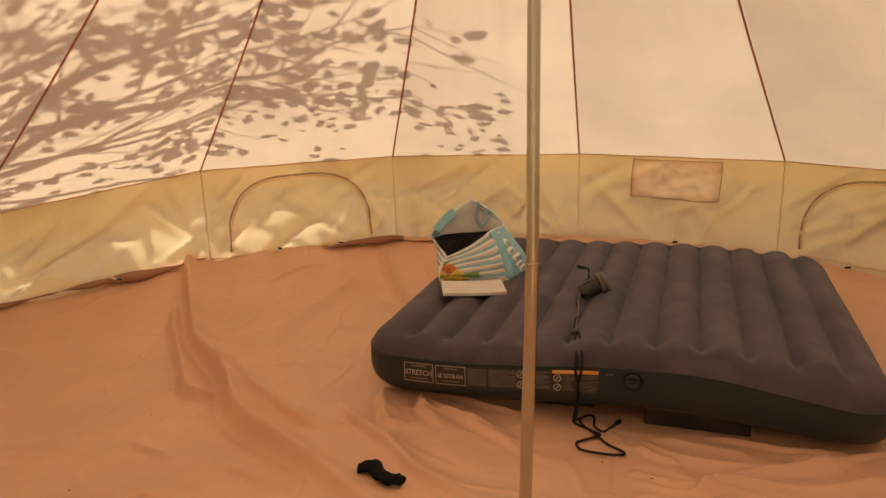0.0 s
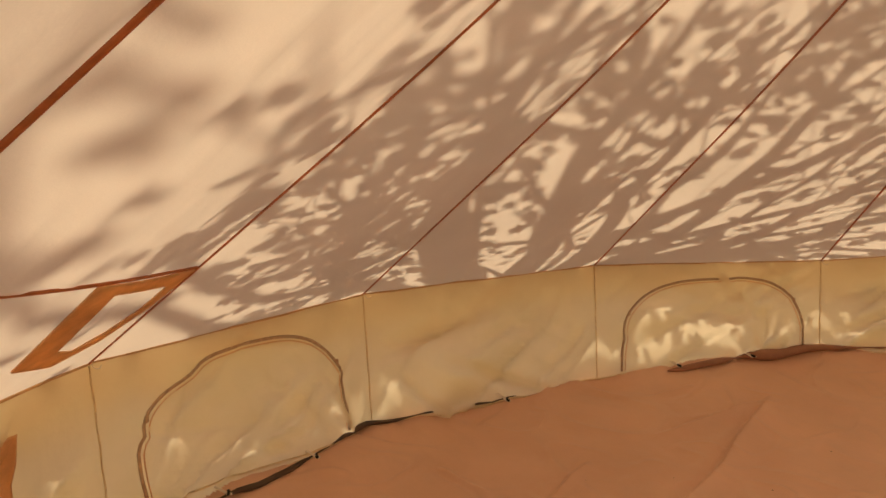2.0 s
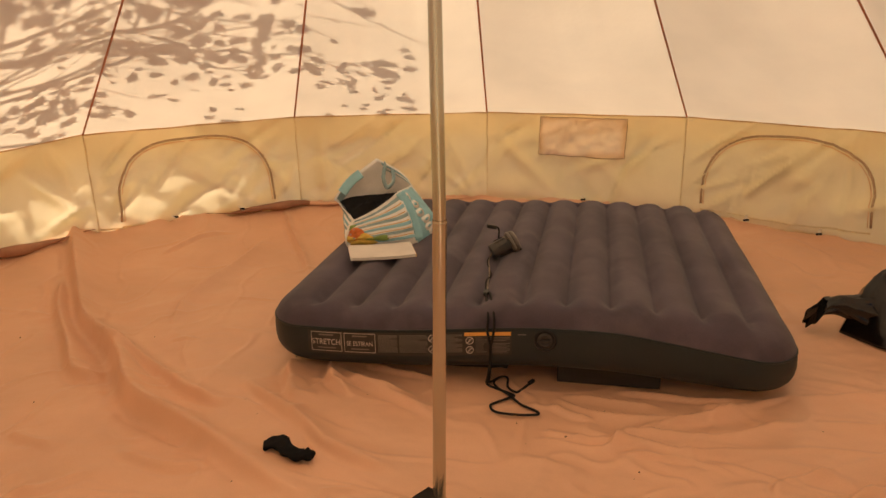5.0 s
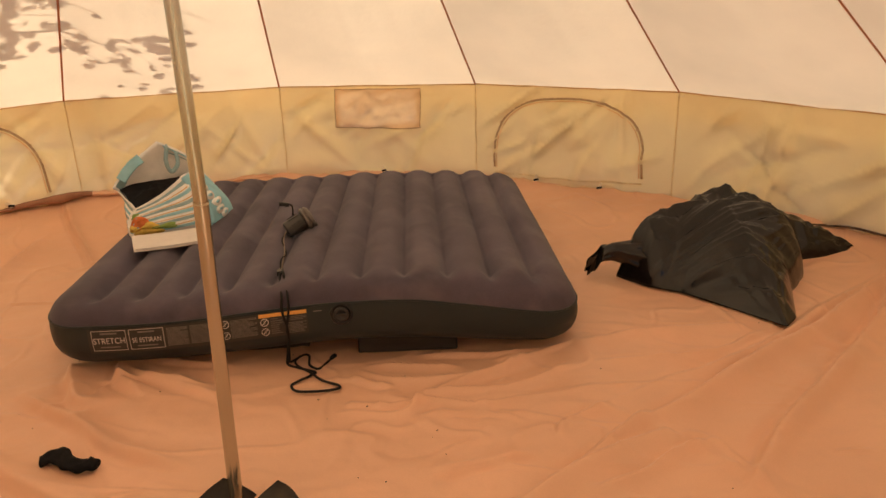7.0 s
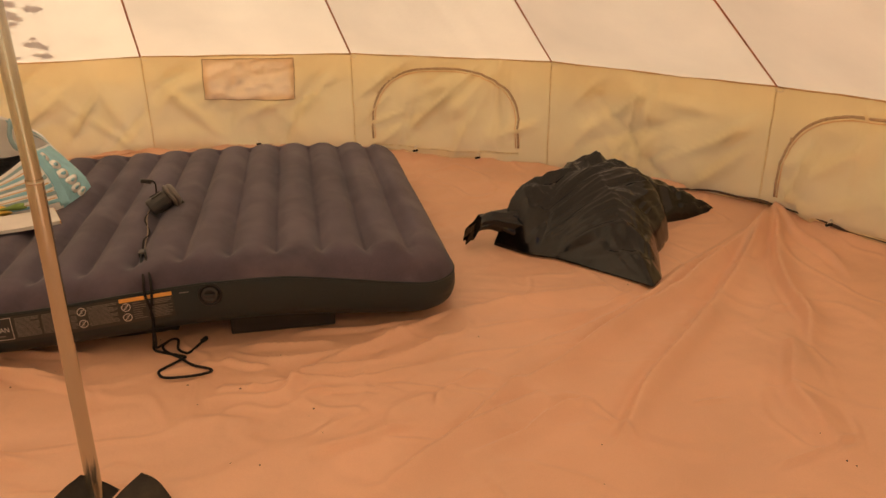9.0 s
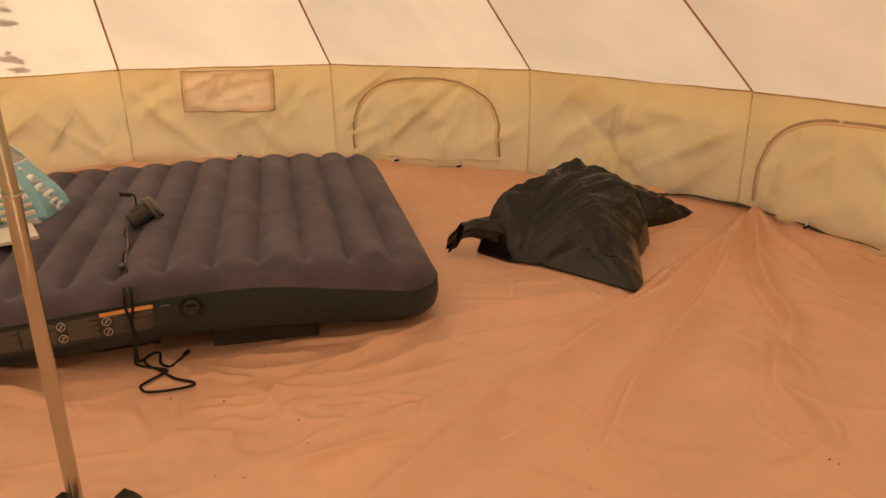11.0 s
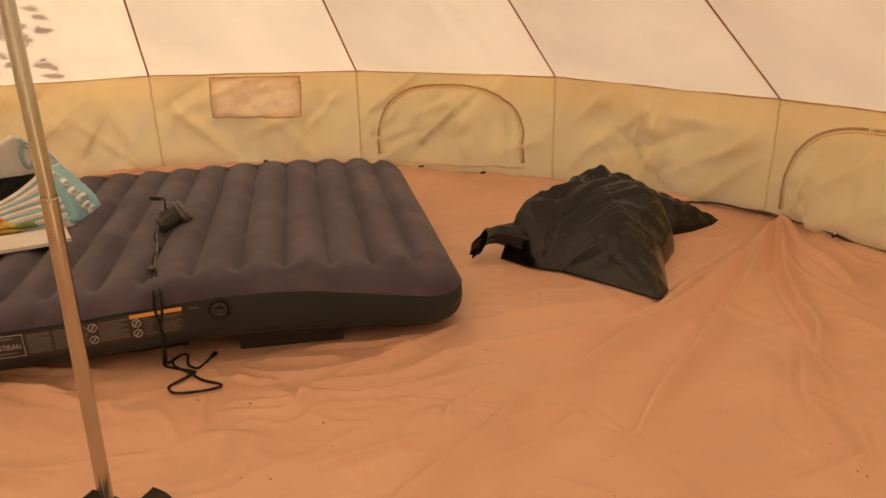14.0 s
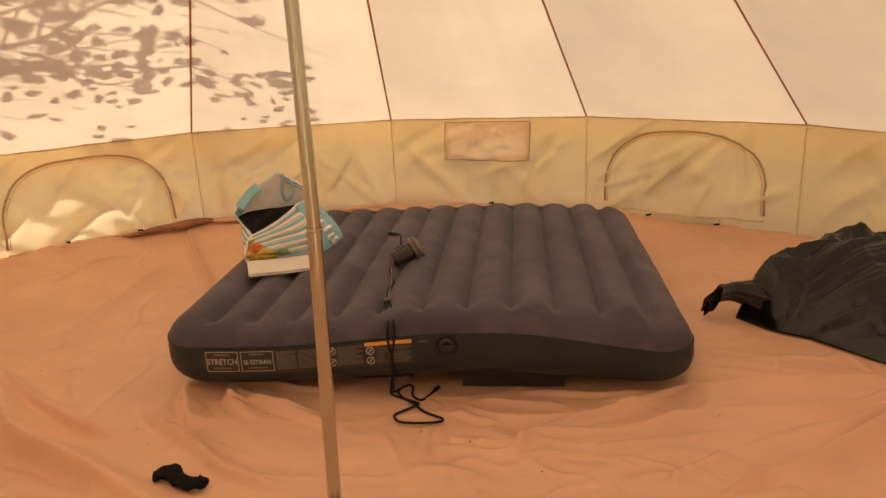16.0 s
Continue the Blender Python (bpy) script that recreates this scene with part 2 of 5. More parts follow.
def eave(k):
    i = int(math.floor(k)) % SIDES
    return EAVE[i].lerp(EAVE[(i + 1) % SIDES], k - math.floor(k))


def rim_z(k):
    i = int(math.floor(k)) % SIDES
    return RIM.get(i, 0.06) * (1 - (k - math.floor(k))) + RIM.get((i + 1) % SIDES, 0.06) * (k - math.floor(k))


def roof_point(k, rho):
    """A point of the roof: k round the eave, rho the share of the way out from the pole."""
    e = eave(k)
    f = 1 - rho
    z = e.z + (APEX - e.z) * f + 0.45 * max(0, f - 0.3) ** 2
    door = max(0.0, 1 - min(k % SIDES, SIDES - k % SIDES))
    z += 0.24 * f * door
    u = k - math.floor(k)
    sag = 0.035 * math.sin(math.pi * u) * math.sin(math.pi * min(1, f * 1.25)) if f < 0.8 else 0
    return Vector((e.x * rho, e.y * rho, z - sag))

# ---- ground outside ----
rings = [0.0, 2.0, 3.2, 5, 8, 14, 30, 80, 250, 900]
gv, gf = [], []
for r in rings[1:]:
    for i in range(48):
        a = 2 * math.pi * i / 48
        gv.append((r * math.cos(a), r * math.sin(a), -0.05 + (0.04 * fbm((math.cos(a) * r, math.sin(a) * r, 0), 0.4) if r > 4 else 0)))
gf = grid_faces(48, len(rings) - 1, True) + [tuple(range(48))]
tagged(part("ground", mesh_from("ground", gv, gf, GRASS)), "dry grassy ground around the tent", "ground", kind="structure")

# ---- groundsheet with its creases ----
PINCH = (2.87, 0.75)
FAN = [
    ([PINCH, (2.48, 0.54), (2.17, 0.43), (1.81, 0.27), (1.39, 0.10), (1.0, 0.02)], 0.030, 0.034),
    ([PINCH, (2.31, 0.55), (1.88, 0.37), (1.49, 0.25), (1.02, 0.13)], 0.022, 0.009),
    ([PINCH, (2.58, 0.54), (1.98, 0.18), (1.60, -0.07), (1.35, -0.22), (1.15, -0.36)], 0.030, 0.026),
    ([PINCH, (2.57, 0.42), (2.32, 0.12), (2.20, -0.06), (2.05, -0.23)], 0.026, 0.024),
    ([(2.06, -0.08), (1.90, -0.27), (1.78, -0.44), (1.68, -0.66)], 0.034, 0.018),
    ([PINCH, (2.72, 0.36), (2.60, 0.10)], 0.020, 0.012),
    ([(1.80, 0.47), (1.58, 0.50), (1.13, 0.54)], 0.022, 0.014),
    ([(1.87, 0.41), (1.53, 0.33), (1.15, 0.39)], 0.018, 0.012),
    ([(1.50, -0.56), (1.71, -0.57), (1.83, -0.55)], 0.010, 0.007),
    ([(1.53, -0.27), (1.64, -0.29)], 0.008, 0.005),
]
BESIDE_POLE = [
    ([(1.28, -0.11), (1.12, -0.14), (1.0, -0.18), (0.85, -0.21)], 0.016, 0.011),
    ([(1.18, -0.03), (1.0, -0.09), (0.79, -0.13), (0.60, -0.24)], 0.030, 0.017),
    ([(1.18, 0.09), (0.98, -0.04), (0.80, -0.12)], 0.016, 0.011),
    ([(1.09, 0.16), (0.93, 0.10), (0.87, 0.04)], 0.014, 0.009),
    ([(0.50, -0.05), (0.68, -0.01), (0.80, -0.03)], 0.022, 0.009),
]
BEFORE_BED = [
    ([(1.06, 0.50), (0.87, 0.47), (0.70, 0.45), (0.51, 0.49), (0.38, 0.58)], 0.013, 0.013),
    ([(1.10, 0.41), (0.84, 0.34), (0.60, 0.37), (0.48, 0.30), (0.32, 0.34)], 0.015, 0.013),
    ([(0.93, 0.25), (0.71, 0.27), (0.56, 0.33), (0.28, 0.35)], 0.012, 0.011),
    ([(0.72, 0.52), (0.56, 0.57), (0.41, 0.60)], 0.010, 0.010),
    ([(0.99, 0.50), (0.77, 0.43), (0.58, 0.38)], 0.010, 0.010),
    ([(0.53, 0.35), (0.67, 0.42), (0.86, 0.42)], 0.009, 0.009),
    ([(0.53, 0.27), (0.68, 0.22), (0.83, 0.14)], 0.012, 0.007),
    ([(0.85, 0.53), (0.98, 0.49), (1.18, 0.57)], 0.012, 0.010),
    ([(0.36, 0.54), (0.42, 0.47), (0.50, 0.45)], 0.009, 0.009),
    ([(0.32, 0.39), (0.46, 0.32)], 0.010, 0.008),
    ([(0.60, 0.62), (0.84, 0.56), (1.05, 0.52)], 0.012, 0.011),
]
BED_CORNER = [
    ([(-0.68, 0.81), (-0.53, 0.60), (-0.38, 0.41), (-0.23, 0.28), (-0.12, 0.19)], 0.024, 0.017),
    ([(-0.52, 0.94), (-0.54, 0.81), (-0.49, 0.68), (-0.41, 0.67)], 0.026, 0.022),
    ([(-0.37, 0.96), (-0.37, 0.76), (-0.29, 0.64)], 0.022, 0.020),
    ([(-0.34, 0.91), (-0.15, 0.82), (-0.01, 0.74)], 0.010, 0.012),
    ([(-0.36, 0.86), (-0.18, 0.66), (0.0, 0.48)], 0.020, 0.013),
    ([(-0.45, 0.80), (-0.22, 0.72), (-0.06, 0.60)], 0.018, 0.010),
    ([(-0.33, 0.10), (-0.21, 0.12)], 0.016, 0.008),
]
LONG_FOLD = [
    ([(-2.0, 2.48), (-1.86, 2.04), (-1.55, 1.47), (-1.34, 1.16), (-1.17, 0.89), (-0.99, 0.63), (-0.83, 0.47), (-0.49, 0.21), (-0.25, 0.06)], 0.042, 0.046),
    ([(-1.81, 1.86), (-1.63, 1.41), (-1.41, 1.0), (-1.27, 0.86), (-1.20, 0.91)], 0.032, 0.026),
    ([(-1.34, 1.16), (-1.06, 0.93), (-0.84, 0.70), (-0.70, 0.65)], 0.026, 0.020),
    ([(-0.94, 2.40), (-1.06, 1.97), (-1.14, 1.58), (-1.15, 1.36)], 0.026, 0.020),
    ([(-0.90, 2.82), (-0.76, 2.33), (-0.62, 1.90)], 0.018, 0.018),
    ([(-0.91, 1.60), (-0.72, 1.57)], 0.008, 0.006),
    ([(-1.08, 1.18), (-0.95, 1.16)], 0.008, 0.005),
    ([(-1.44, 2.18), (-1.32, 2.38), (-1.12, 2.48)], 0.016, 0.010),
    ([(-0.97, 0.35), (-0.76, 0.26), (-0.64, 0.25)], 0.022, 0.010),
    ([(-1.34, 0.47), (-1.16, 0.36)], 0.020, 0.010),
    ([(-1.19, 0.14), (-1.08, 0.19), (-0.97, 0.25)], 0.020, 0.008),
]
DOOR_SIDE = [
    ([(-2.42, 0.92), (-2.22, 0.60), (-2.04, 0.28), (-1.86, -0.07), (-1.64, -0.42)], 0.030, 0.022),
    ([(-2.40, 0.88), (-2.37, 0.50), (-2.38, 0.20)], 0.022, 0.012),
    ([(-2.28, -0.16), (-2.20, -0.33), (-2.05, -0.50)], 0.020, 0.010),
    ([(-2.67, 0.70), (-2.68, 0.44)], 0.016, 0.009),
    ([(-1.50, 0.06), (-1.26, 0.09), (-1.09, 0.19)], 0.020, 0.010),
    ([(-2.50, -0.71), (-2.20, -0.64)], 0.018, 0.009),
]
N_FLOOR = 860


def floor_angle_k(x, y):
    """The eave place k that lies in this direction."""
    k = 6.7 - (math.degrees(math.atan2(y, x)) - 90) / (360 / SIDES)
    return k % SIDES


xs = np.linspace(-3.1, 3.1, N_FLOOR)
gx, gy = np.meshgrid(xs, xs)
height = np.zeros_like(gx)
wander = random.Random(4)
for ctrl, w, h in FAN + BESIDE_POLE + BEFORE_BED + BED_CORNER + LONG_FOLD + DOOR_SIDE:
    w, h = 0.88 * w, 0.95 * h
    pts = spline([Vector((*p, 0)) for p in ctrl], 30 * len(ctrl))
    phase = wander.uniform(0, 6)
    reach = 7 * w + 0.05
    i0, i1 = np.searchsorted(xs, (min(p.x for p in pts) - reach, max(p.x for p in pts) + reach))
    j0, j1 = np.searchsorted(xs, (min(p.y for p in pts) - reach, max(p.y for p in pts) + reach))
    bx, by = gx[j0:j1, i0:i1], gy[j0:j1, i0:i1]
    near, signed, along = np.full_like(bx, 9.0), np.zeros_like(bx), np.zeros_like(bx)
    for i, p in enumerate(pts):
        d = (pts[min(i + 1, len(pts) - 1)] - pts[max(i - 1, 0)]).normalized()
        off = 0.5 * w * math.sin(i * 0.075 + phase)
        qx, qy = p.x - d.y * off, p.y + d.x * off
        dist = np.hypot(bx - qx, by - qy)
        closer = dist < near
        along = np.where(closer, i / (len(pts) - 1), along)
        signed = np.where(closer, (bx - qx) * d.y - (by - qy) * d.x, signed)
        near = np.minimum(near, dist)
    taper = np.clip(np.minimum(along * 7 + 0.1, (1 - along) * 3.5), 0, 1)
    # a fold leans over: one flank steep, the other long, with a hollow at its foot
    flank = np.where(signed > 0, max(0.006, 0.55 * w), max(0.009, 1.7 * w))
    height[j0:j1, i0:i1] += 1.75 * h * taper * (np.exp(-((near / flank) ** (1.7 if w > 0.012 else 1.25))) - 0.16 * np.exp(-(((near - 2.6 * flank) / (1.2 * flank)) ** 2)))
fv, keep = [], {}
for j in range(N_FLOOR):
    for i in range(N_FLOOR):
        x, y = gx[j, i], gy[j, i]
        r = math.hypot(x, y)
        if r > 3.12:
            continue
        k = floor_angle_k(x, y)
        e = eave(k)
        edge = math.hypot(e.x, e.y) + 0.02 + 0.015 * math.sin(9 * k)
        if r > edge:
            continue
        rise = rim_z(k) * max(0, min(1, (r - 1.9) / (edge - 1.9))) ** 2.2
        curl = (0.028 + 0.035 * max(0, fbm((x, y, 3), 1.6))) * max(0, 1 - (edge - r) / 0.14) ** 1.5
        crinkle = 0.012 * fbm((x, y, 0), 1.8, 4) + 0.004 * fbm((x * 0.6 + y, y - x * 0.5, 1), 5.5, 3)
        ridge = 0.007 * max(0, 1 - abs(fbm((x, y * 1.3, 7), 1.1, 2)) * 9) + 0.005 * max(0, 1 - abs(fbm((x * 1.4, y, 11), 2.3, 2)) * 10)
        ridge += 0.007 * max(0, 1 - abs(fbm((x * 1.1 - y * 0.3, y * 3.2 + x * 0.8, 17), 1.5, 2)) * 8) * math.exp(-(((x - 0.5) / 1.1) ** 2) - ((y - 0.25) / 0.5) ** 2)
        pole = -0.01 * math.exp(-((r / 0.2) ** 2))
        keep[j, i] = len(fv)
        fv.append((x, y, height[j, i] + rise + curl + crinkle + ridge + pole))
ff = [(keep[j, i], keep[j, i + 1], keep[j + 1, i + 1], keep[j + 1, i]) for j in range(N_FLOOR - 1) for i in range(N_FLOOR - 1)
      if (j, i) in keep and (j, i + 1) in keep and (j + 1, i) in keep and (j + 1, i + 1) in keep]
tagged(part("floor", mesh_from("floor", fv, ff, SHEET)), "creased terracotta plastic groundsheet covering the tent floor", "groundsheet", kind="structure")

# curled sheet underside turned up along the wall, shadow put into its browns
for k0, k1, skin in ((0.3, 2.75, SHADED_UNDER), (3.3, 4.98, SHADED_LIP), (5.5, 6.1, SHADED_LIP), (5.75, 6.95, SHEET), (9.1, 11.4, SHADED_UNDER)):
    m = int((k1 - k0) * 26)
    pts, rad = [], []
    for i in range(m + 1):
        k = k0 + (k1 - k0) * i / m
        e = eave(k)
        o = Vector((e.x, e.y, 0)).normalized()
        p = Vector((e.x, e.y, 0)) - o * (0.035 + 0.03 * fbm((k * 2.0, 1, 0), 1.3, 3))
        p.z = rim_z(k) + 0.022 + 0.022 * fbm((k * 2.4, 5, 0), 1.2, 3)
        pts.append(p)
        rad.append((0.003 + {SHADED_UNDER: 0.030, SHADED_LIP: 0.075, SHEET: 0.05}[skin] * abs(fbm((k * 1.7, 9, 2), 1.4, 3))) * math.sin(math.pi * (i + 0.3) / (m + 0.6)) ** 0.5)
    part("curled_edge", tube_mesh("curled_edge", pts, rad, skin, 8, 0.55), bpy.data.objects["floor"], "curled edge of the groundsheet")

# ---- roof canvas: one sheet, with an overhanging edge ----
NU, NR = 40, 34
rv = []
cols = SIDES * NU
rhos = [0.002 + (1.0 - 0.002) * (i / (NR - 1)) for i in range(NR)]
for rho in rhos:
    for c in range(cols):
        k = c / NU
        p = roof_point(k, rho)
        u = k - math.floor(k)
        pull = math.sin(math.pi * u)
        p.z += 0.010 * pull * fbm((p.x, p.y, p.z), 1.7, 3)
        amp = 0.014 if k < 1 else 0.0045
        p.z += amp * pull * (0.6 - abs(fbm((k * 5.5 - rho * 0.8, rho * 0.9, math.floor(k)), 1.3, 3)) * 2)
        rv.append(p)
rf = grid_faces(cols, NR, True)
base = (NR - 1) * cols
for step, (out, drop) in enumerate(((0.05, 0.032), (0.085, 0.058), (0.088, 0.11))):
    for c in range(cols):
        k = c / NU
        p = roof_point(k, 1.0)
        o = Vector((p.x, p.y, 0)).normalized()
        scallop = 0.02 * abs(math.sin(math.pi * k * 5)) if step == 2 else 0
        rv.append(p + o * out - Vector((0, 0, drop - scallop)))
rf = [q for q in grid_faces(cols, NR + 3, True) if not (14.0 * NU <= q[0] % cols < 15.0 * NU and q[0] // cols > 0.66 * NR)]
roof = tagged(part("ceiling", mesh_from("ceiling", rv, rf, CANVAS)), "cream canvas bell tent roof with dappled sunlight", "tent roof", kind="structure")

# taped seams down the roof, and the piping of the eave
for k in range(SIDES):
    pts = [roof_point(k, 1.0 - 0.97 * i / 30) for i in range(31)]
    wide = 0.0095 if k == 0 else 0.005
    tube_pts = [p + Vector((-p.x, -p.y, -2.5)).normalized() * 0.003 for p in pts]
    part("seam_tape", tube_mesh("seam_tape", tube_pts, wide, TAPE, 8, 0.5, Vector((pts[0].x, pts[0].y, 3.0)).normalized()), roof, "rust brown taped seam")
for k in range(SIDES):
    pts = []
    for i in range(9):
        p = roof_point(k + i / 8 * 0.9999, 1.0)
        o = Vector((p.x, p.y, 0)).normalized()
        pts.append(p - o * 0.004 + Vector((0, 0, 0.002 * math.sin(i * 2.1 + k))))
    part("eave_piping", tube_mesh("eave_piping", pts, 0.0038, BAND, 6), roof, "tan stitched eave piping")

# triangular reinforced opening and cross seam in the panel beside the door


def roof_in(k, rho, lift=0.006):
    """A place just inside the roof canvas."""
    q = roof_point(k % SIDES, rho)
    return q + Vector((-q.x, -q.y, -3.2)).normalized() * lift


cross = [roof_in(0.02 + 0.95 * i / 16, 0.797 + 0.038 * (i / 16) ** 2) for i in range(17)]
part("cross_seam", tube_mesh("cross_seam", cross, 0.005, TAPE, 8, 0.5, Vector((-0.5, -0.7, 0.7)).normalized()), roof, "rust brown cross seam")
outer = [(0.97, 0.838), (0.55, 0.812), (0.61, 0.922), (0.77, 0.948), (0.88, 0.930), (0.95, 0.890)]
inner = [(0.91, 0.852), (0.66, 0.832), (0.71, 0.914), (0.79, 0.929), (0.855, 0.914), (0.91, 0.888)]
tv, tf = [], []
for lift in (0.004, 0.009):
    for ring in (outer, inner):
        for i in range(6):
            for j in range(4):
                a, b = ring[i], ring[(i + 1) % 6]
                tv.append(roof_in(a[0] + (b[0] - a[0]) * j / 4, a[1] + (b[1] - a[1]) * j / 4, lift))
for i in range(24):
    n = (i + 1) % 24
    tf += [(48 + i, 48 + n, 72 + n, 72 + i), (i, 24 + i, 24 + n, n), (i, n, 48 + n, 48 + i), (24 + i, 72 + i, 72 + n, 24 + n)]
part("triangle_trim", mesh_from("triangle_trim", tv, tf, TRIM), roof, "tan triangular reinforcing trim")

# ---- walls: sixteen canvas panels ----
wall = thing("wall_canvas", "low sand-coloured canvas tent wall with zipped arched openings", "tent wall", kind="structure")


crease_rng = random.Random(12)
CREASES = [[(crease_rng.uniform(0.05, 0.95), crease_rng.uniform(0.15, 0.95), crease_rng.uniform(-1.0, 2.6) if n % 2 else crease_rng.uniform(-0.9, -0.3), crease_rng.uniform(0.10, 0.38), crease_rng.uniform(0.012, 0.034), crease_rng.uniform(0.012, 0.030) * crease_rng.choice((-1.6, 1.6, 1.8))) for n in range(14)] for _ in range(SIDES)]


def wall_point(k0, u, v, inset=0.0):
    """A place on a wall panel: u along it, v from the eave (0) to its foot (1); inset towards the pole."""
    k = k0 + u * 0.9999
    e = eave(k)
    o = Vector((e.x, e.y, 0)).normalized()
    z0, z1 = e.z, rim_z(k) - 0.035
    belly = math.sin(math.pi * u)
    p = Vector((e.x, e.y, z0 + (z1 - z0) * v))
    q = (e.x + 10 * k0, e.y, p.z * 1.2)
    w = belly ** 0.7 * math.sin(math.pi * min(1, v * 0.9 + 0.05))
    slant = u + v * 0.8 * math.sin(k0 * 2.3)
    push = w * (0.075 * fbm(q, 2.2, 3) + 0.012 * fbm((slant * 3 + k0, v * 0.8, k0), 2.6, 3))
    tuck = 0.018 * math.exp(-(((slant - 0.25 - 0.1 * math.sin(k0)) / 0.05) ** 2)) * v * w
    tuck += 0.016 * math.exp(-(((u - v * 0.5 - 0.35) / 0.045) ** 2)) * w
    for cu, cv, ca, cl, cw, ch in CREASES[k0 % SIDES]:
        du, dv = (u - cu) * 1.17, (v - cv) * 0.6
        al, ac = du * math.cos(ca) + dv * math.sin(ca), -du * math.sin(ca) + dv * math.cos(ca)
        tuck += ch * math.exp(-((ac / cw) ** 2) - (al / cl) ** 2) * min(1, w * 2.5)
    hang = 0.03 * v ** 2 * math.sin(3 * k0 + 5 * u)
    return p - o * (push + tuck + hang * belly + 0.012 * v + inset)


def wall_uz(k0, u, z, inset=0.0):
    e = eave(k0 + u * 0.9999)
    z1 = rim_z(k0 + u * 0.9999) - 0.035
    return wall_point(k0, u, (e.z - z) / (e.z - z1), inset)


def zip_arch(panel, k0, u0, u1, zb0, zb1, top):
    pts = []
    for i in range(41):
        a = math.pi * i / 40
        c, s = math.cos(a), math.sin(a)
        u = (u0 + u1) / 2 - (u1 - u0) / 2 * (abs(c) ** 0.72) * (1 if c > 0 else -1)
        zb = zb0 + (zb1 - zb0) * i / 40
        pts.append(wall_uz(k0, u, zb + (top - zb) * max(0.0, s) ** 0.68, 0.005))
    out = Vector((pts[20].x, pts[20].y, 0)).normalized()
    band = part("arch_zip", tube_mesh("arch_zip", pts, 0.0062, ZIP, 8, 0.35, out), panel, "khaki zip round an arched opening")
    inner = [p.lerp((pts[0] + pts[-1]) / 2, 0.035) - out * 0.003 for p in pts]
    part("zip_edging", tube_mesh("zip_edging", inner, 0.0022, TRIM, 6, 0.5, out), panel, "tan edging inside the zip")
    return pts, out, band


def opened(k, u, z):
    """The vent behind its flap, and the door that stands open."""
    return (k == 7 and 0.30 < u < 0.69 and 0.435 < z < 0.62) or (k == 14)


for k in range(SIDES):
    NX, NZ = 60, 30
    pv = [wall_point(k, i / (NX - 1), j / (NZ - 1)) for j in range(NZ) for i in range(NX)]
    panel = part("wall_panel", mesh_from("wall_panel", pv, [q for q in grid_faces(NX, NZ) if not opened(k, q[0] % NX / (NX - 1), pv[q[0]].z)], WALLC), wall)
    out = Vector((EAVE[k].x, EAVE[k].y, 0)).normalized()
    pts = [wall_point(k, 0.0, j / 10, 0.004) + Vector((0.0015 * math.sin(j * 2 + k), 0.0015 * math.cos(j * 3 + k), 0)) for j in range(11)]
    if k == 14:
        continue
    part("wall_seam", tube_mesh("wall_seam", pts, 0.0030, THREAD, 6, 0.4, out), panel, "stitched upright seam")
    hem = [wall_point(k, i / 16, 0.93 + 0.012 * math.sin(i + k), 0.004) for i in range(17)]
    part("hem", tube_mesh("hem", hem, 0.004, THREAD, 6, 0.5, Vector((EAVE[k].x, EAVE[k].y, 0)).normalized()), panel)
    tie = [wall_point(k, 0.004, 0.0, 0.006) + d for d in (Vector((0, 0, 0.004)), -out * 0.012 + Vector((0, 0, -0.012)), -out * 0.010 + Vector((out.y * 0.02, -out.x * 0.02, -0.02)), -out * 0.006 + Vector((out.y * 0.03, -out.x * 0.03, -0.012)))]
    part("tie_cord", tube_mesh("tie_cord", spline(tie, 8), 0.0016, STRAP, 5), panel, "small tan tie cord")
    arch = {1: (0.10, 0.865, 0.20, 0.13, 0.585), 3: (0.11, 0.92, 0.09, 0.16, 0.53), 5: (0.104, 0.856, 0.18, 0.20, 0.61), 8: (0.105, 0.86, 0.165, 0.155, 0.58), 10: (0.065, 0.85, 0.125, 0.15, 0.555)}.get(k)
    if arch:
        pts, out, band = zip_arch(panel, k, *arch)
        for i in (33, 7):
            bm = block(0.012, 0.006, 0.022, 0.002)
            bm.transform(Matrix.Translation(pts[i] - out * 0.008) @ Vector((0, 1, 0)).rotation_difference(out).to_matrix().to_4x4())
            part("zip_slider", bm_mesh("zip_slider", bm, ZIP), panel, "small metal zip slider")
        foot = [wall_uz(k, arch[0] + (arch[1] - arch[0]) * i / 16, arch[2] + (arch[3] - arch[2]) * i / 16 - 0.03 - 0.012 * math.sin(math.pi * i / 16), 0.004) for i in range(17)]
        part("flap_hem", tube_mesh("flap_hem", foot, 0.004, THREAD, 6, 0.4, out), panel)
    for u in ((0.33, 0.66) if arch else (0.5,)):
        top = wall_point(k, u, 0.86, 0.006)
        foot = wall_point(k, u + 0.015, 1.0, 0.06)
        foot.z = rim_z(k + u) + 0.03
        loop = spline([top, top.lerp(foot, 0.5) - out * 0.012, foot, foot + Vector((0.012, 0.012, 0.004)), top.lerp(foot, 0.45) + Vector((0.01, 0.008, 0)), top + Vector((0.008, 0.006, 0))], 16)
        peg = part("peg_loop", tube_mesh("peg_loop", loop, 0.0040, STRAP, 6, 0.7), panel, "pale strap loop at the wall foot")
        part("toggle", tube_mesh("toggle", [foot + Vector((-0.012, 0.004, 0.006)), foot + Vector((0.016, 0.0, 0.008))], 0.006, CORD, 8), peg, "black plastic toggle")

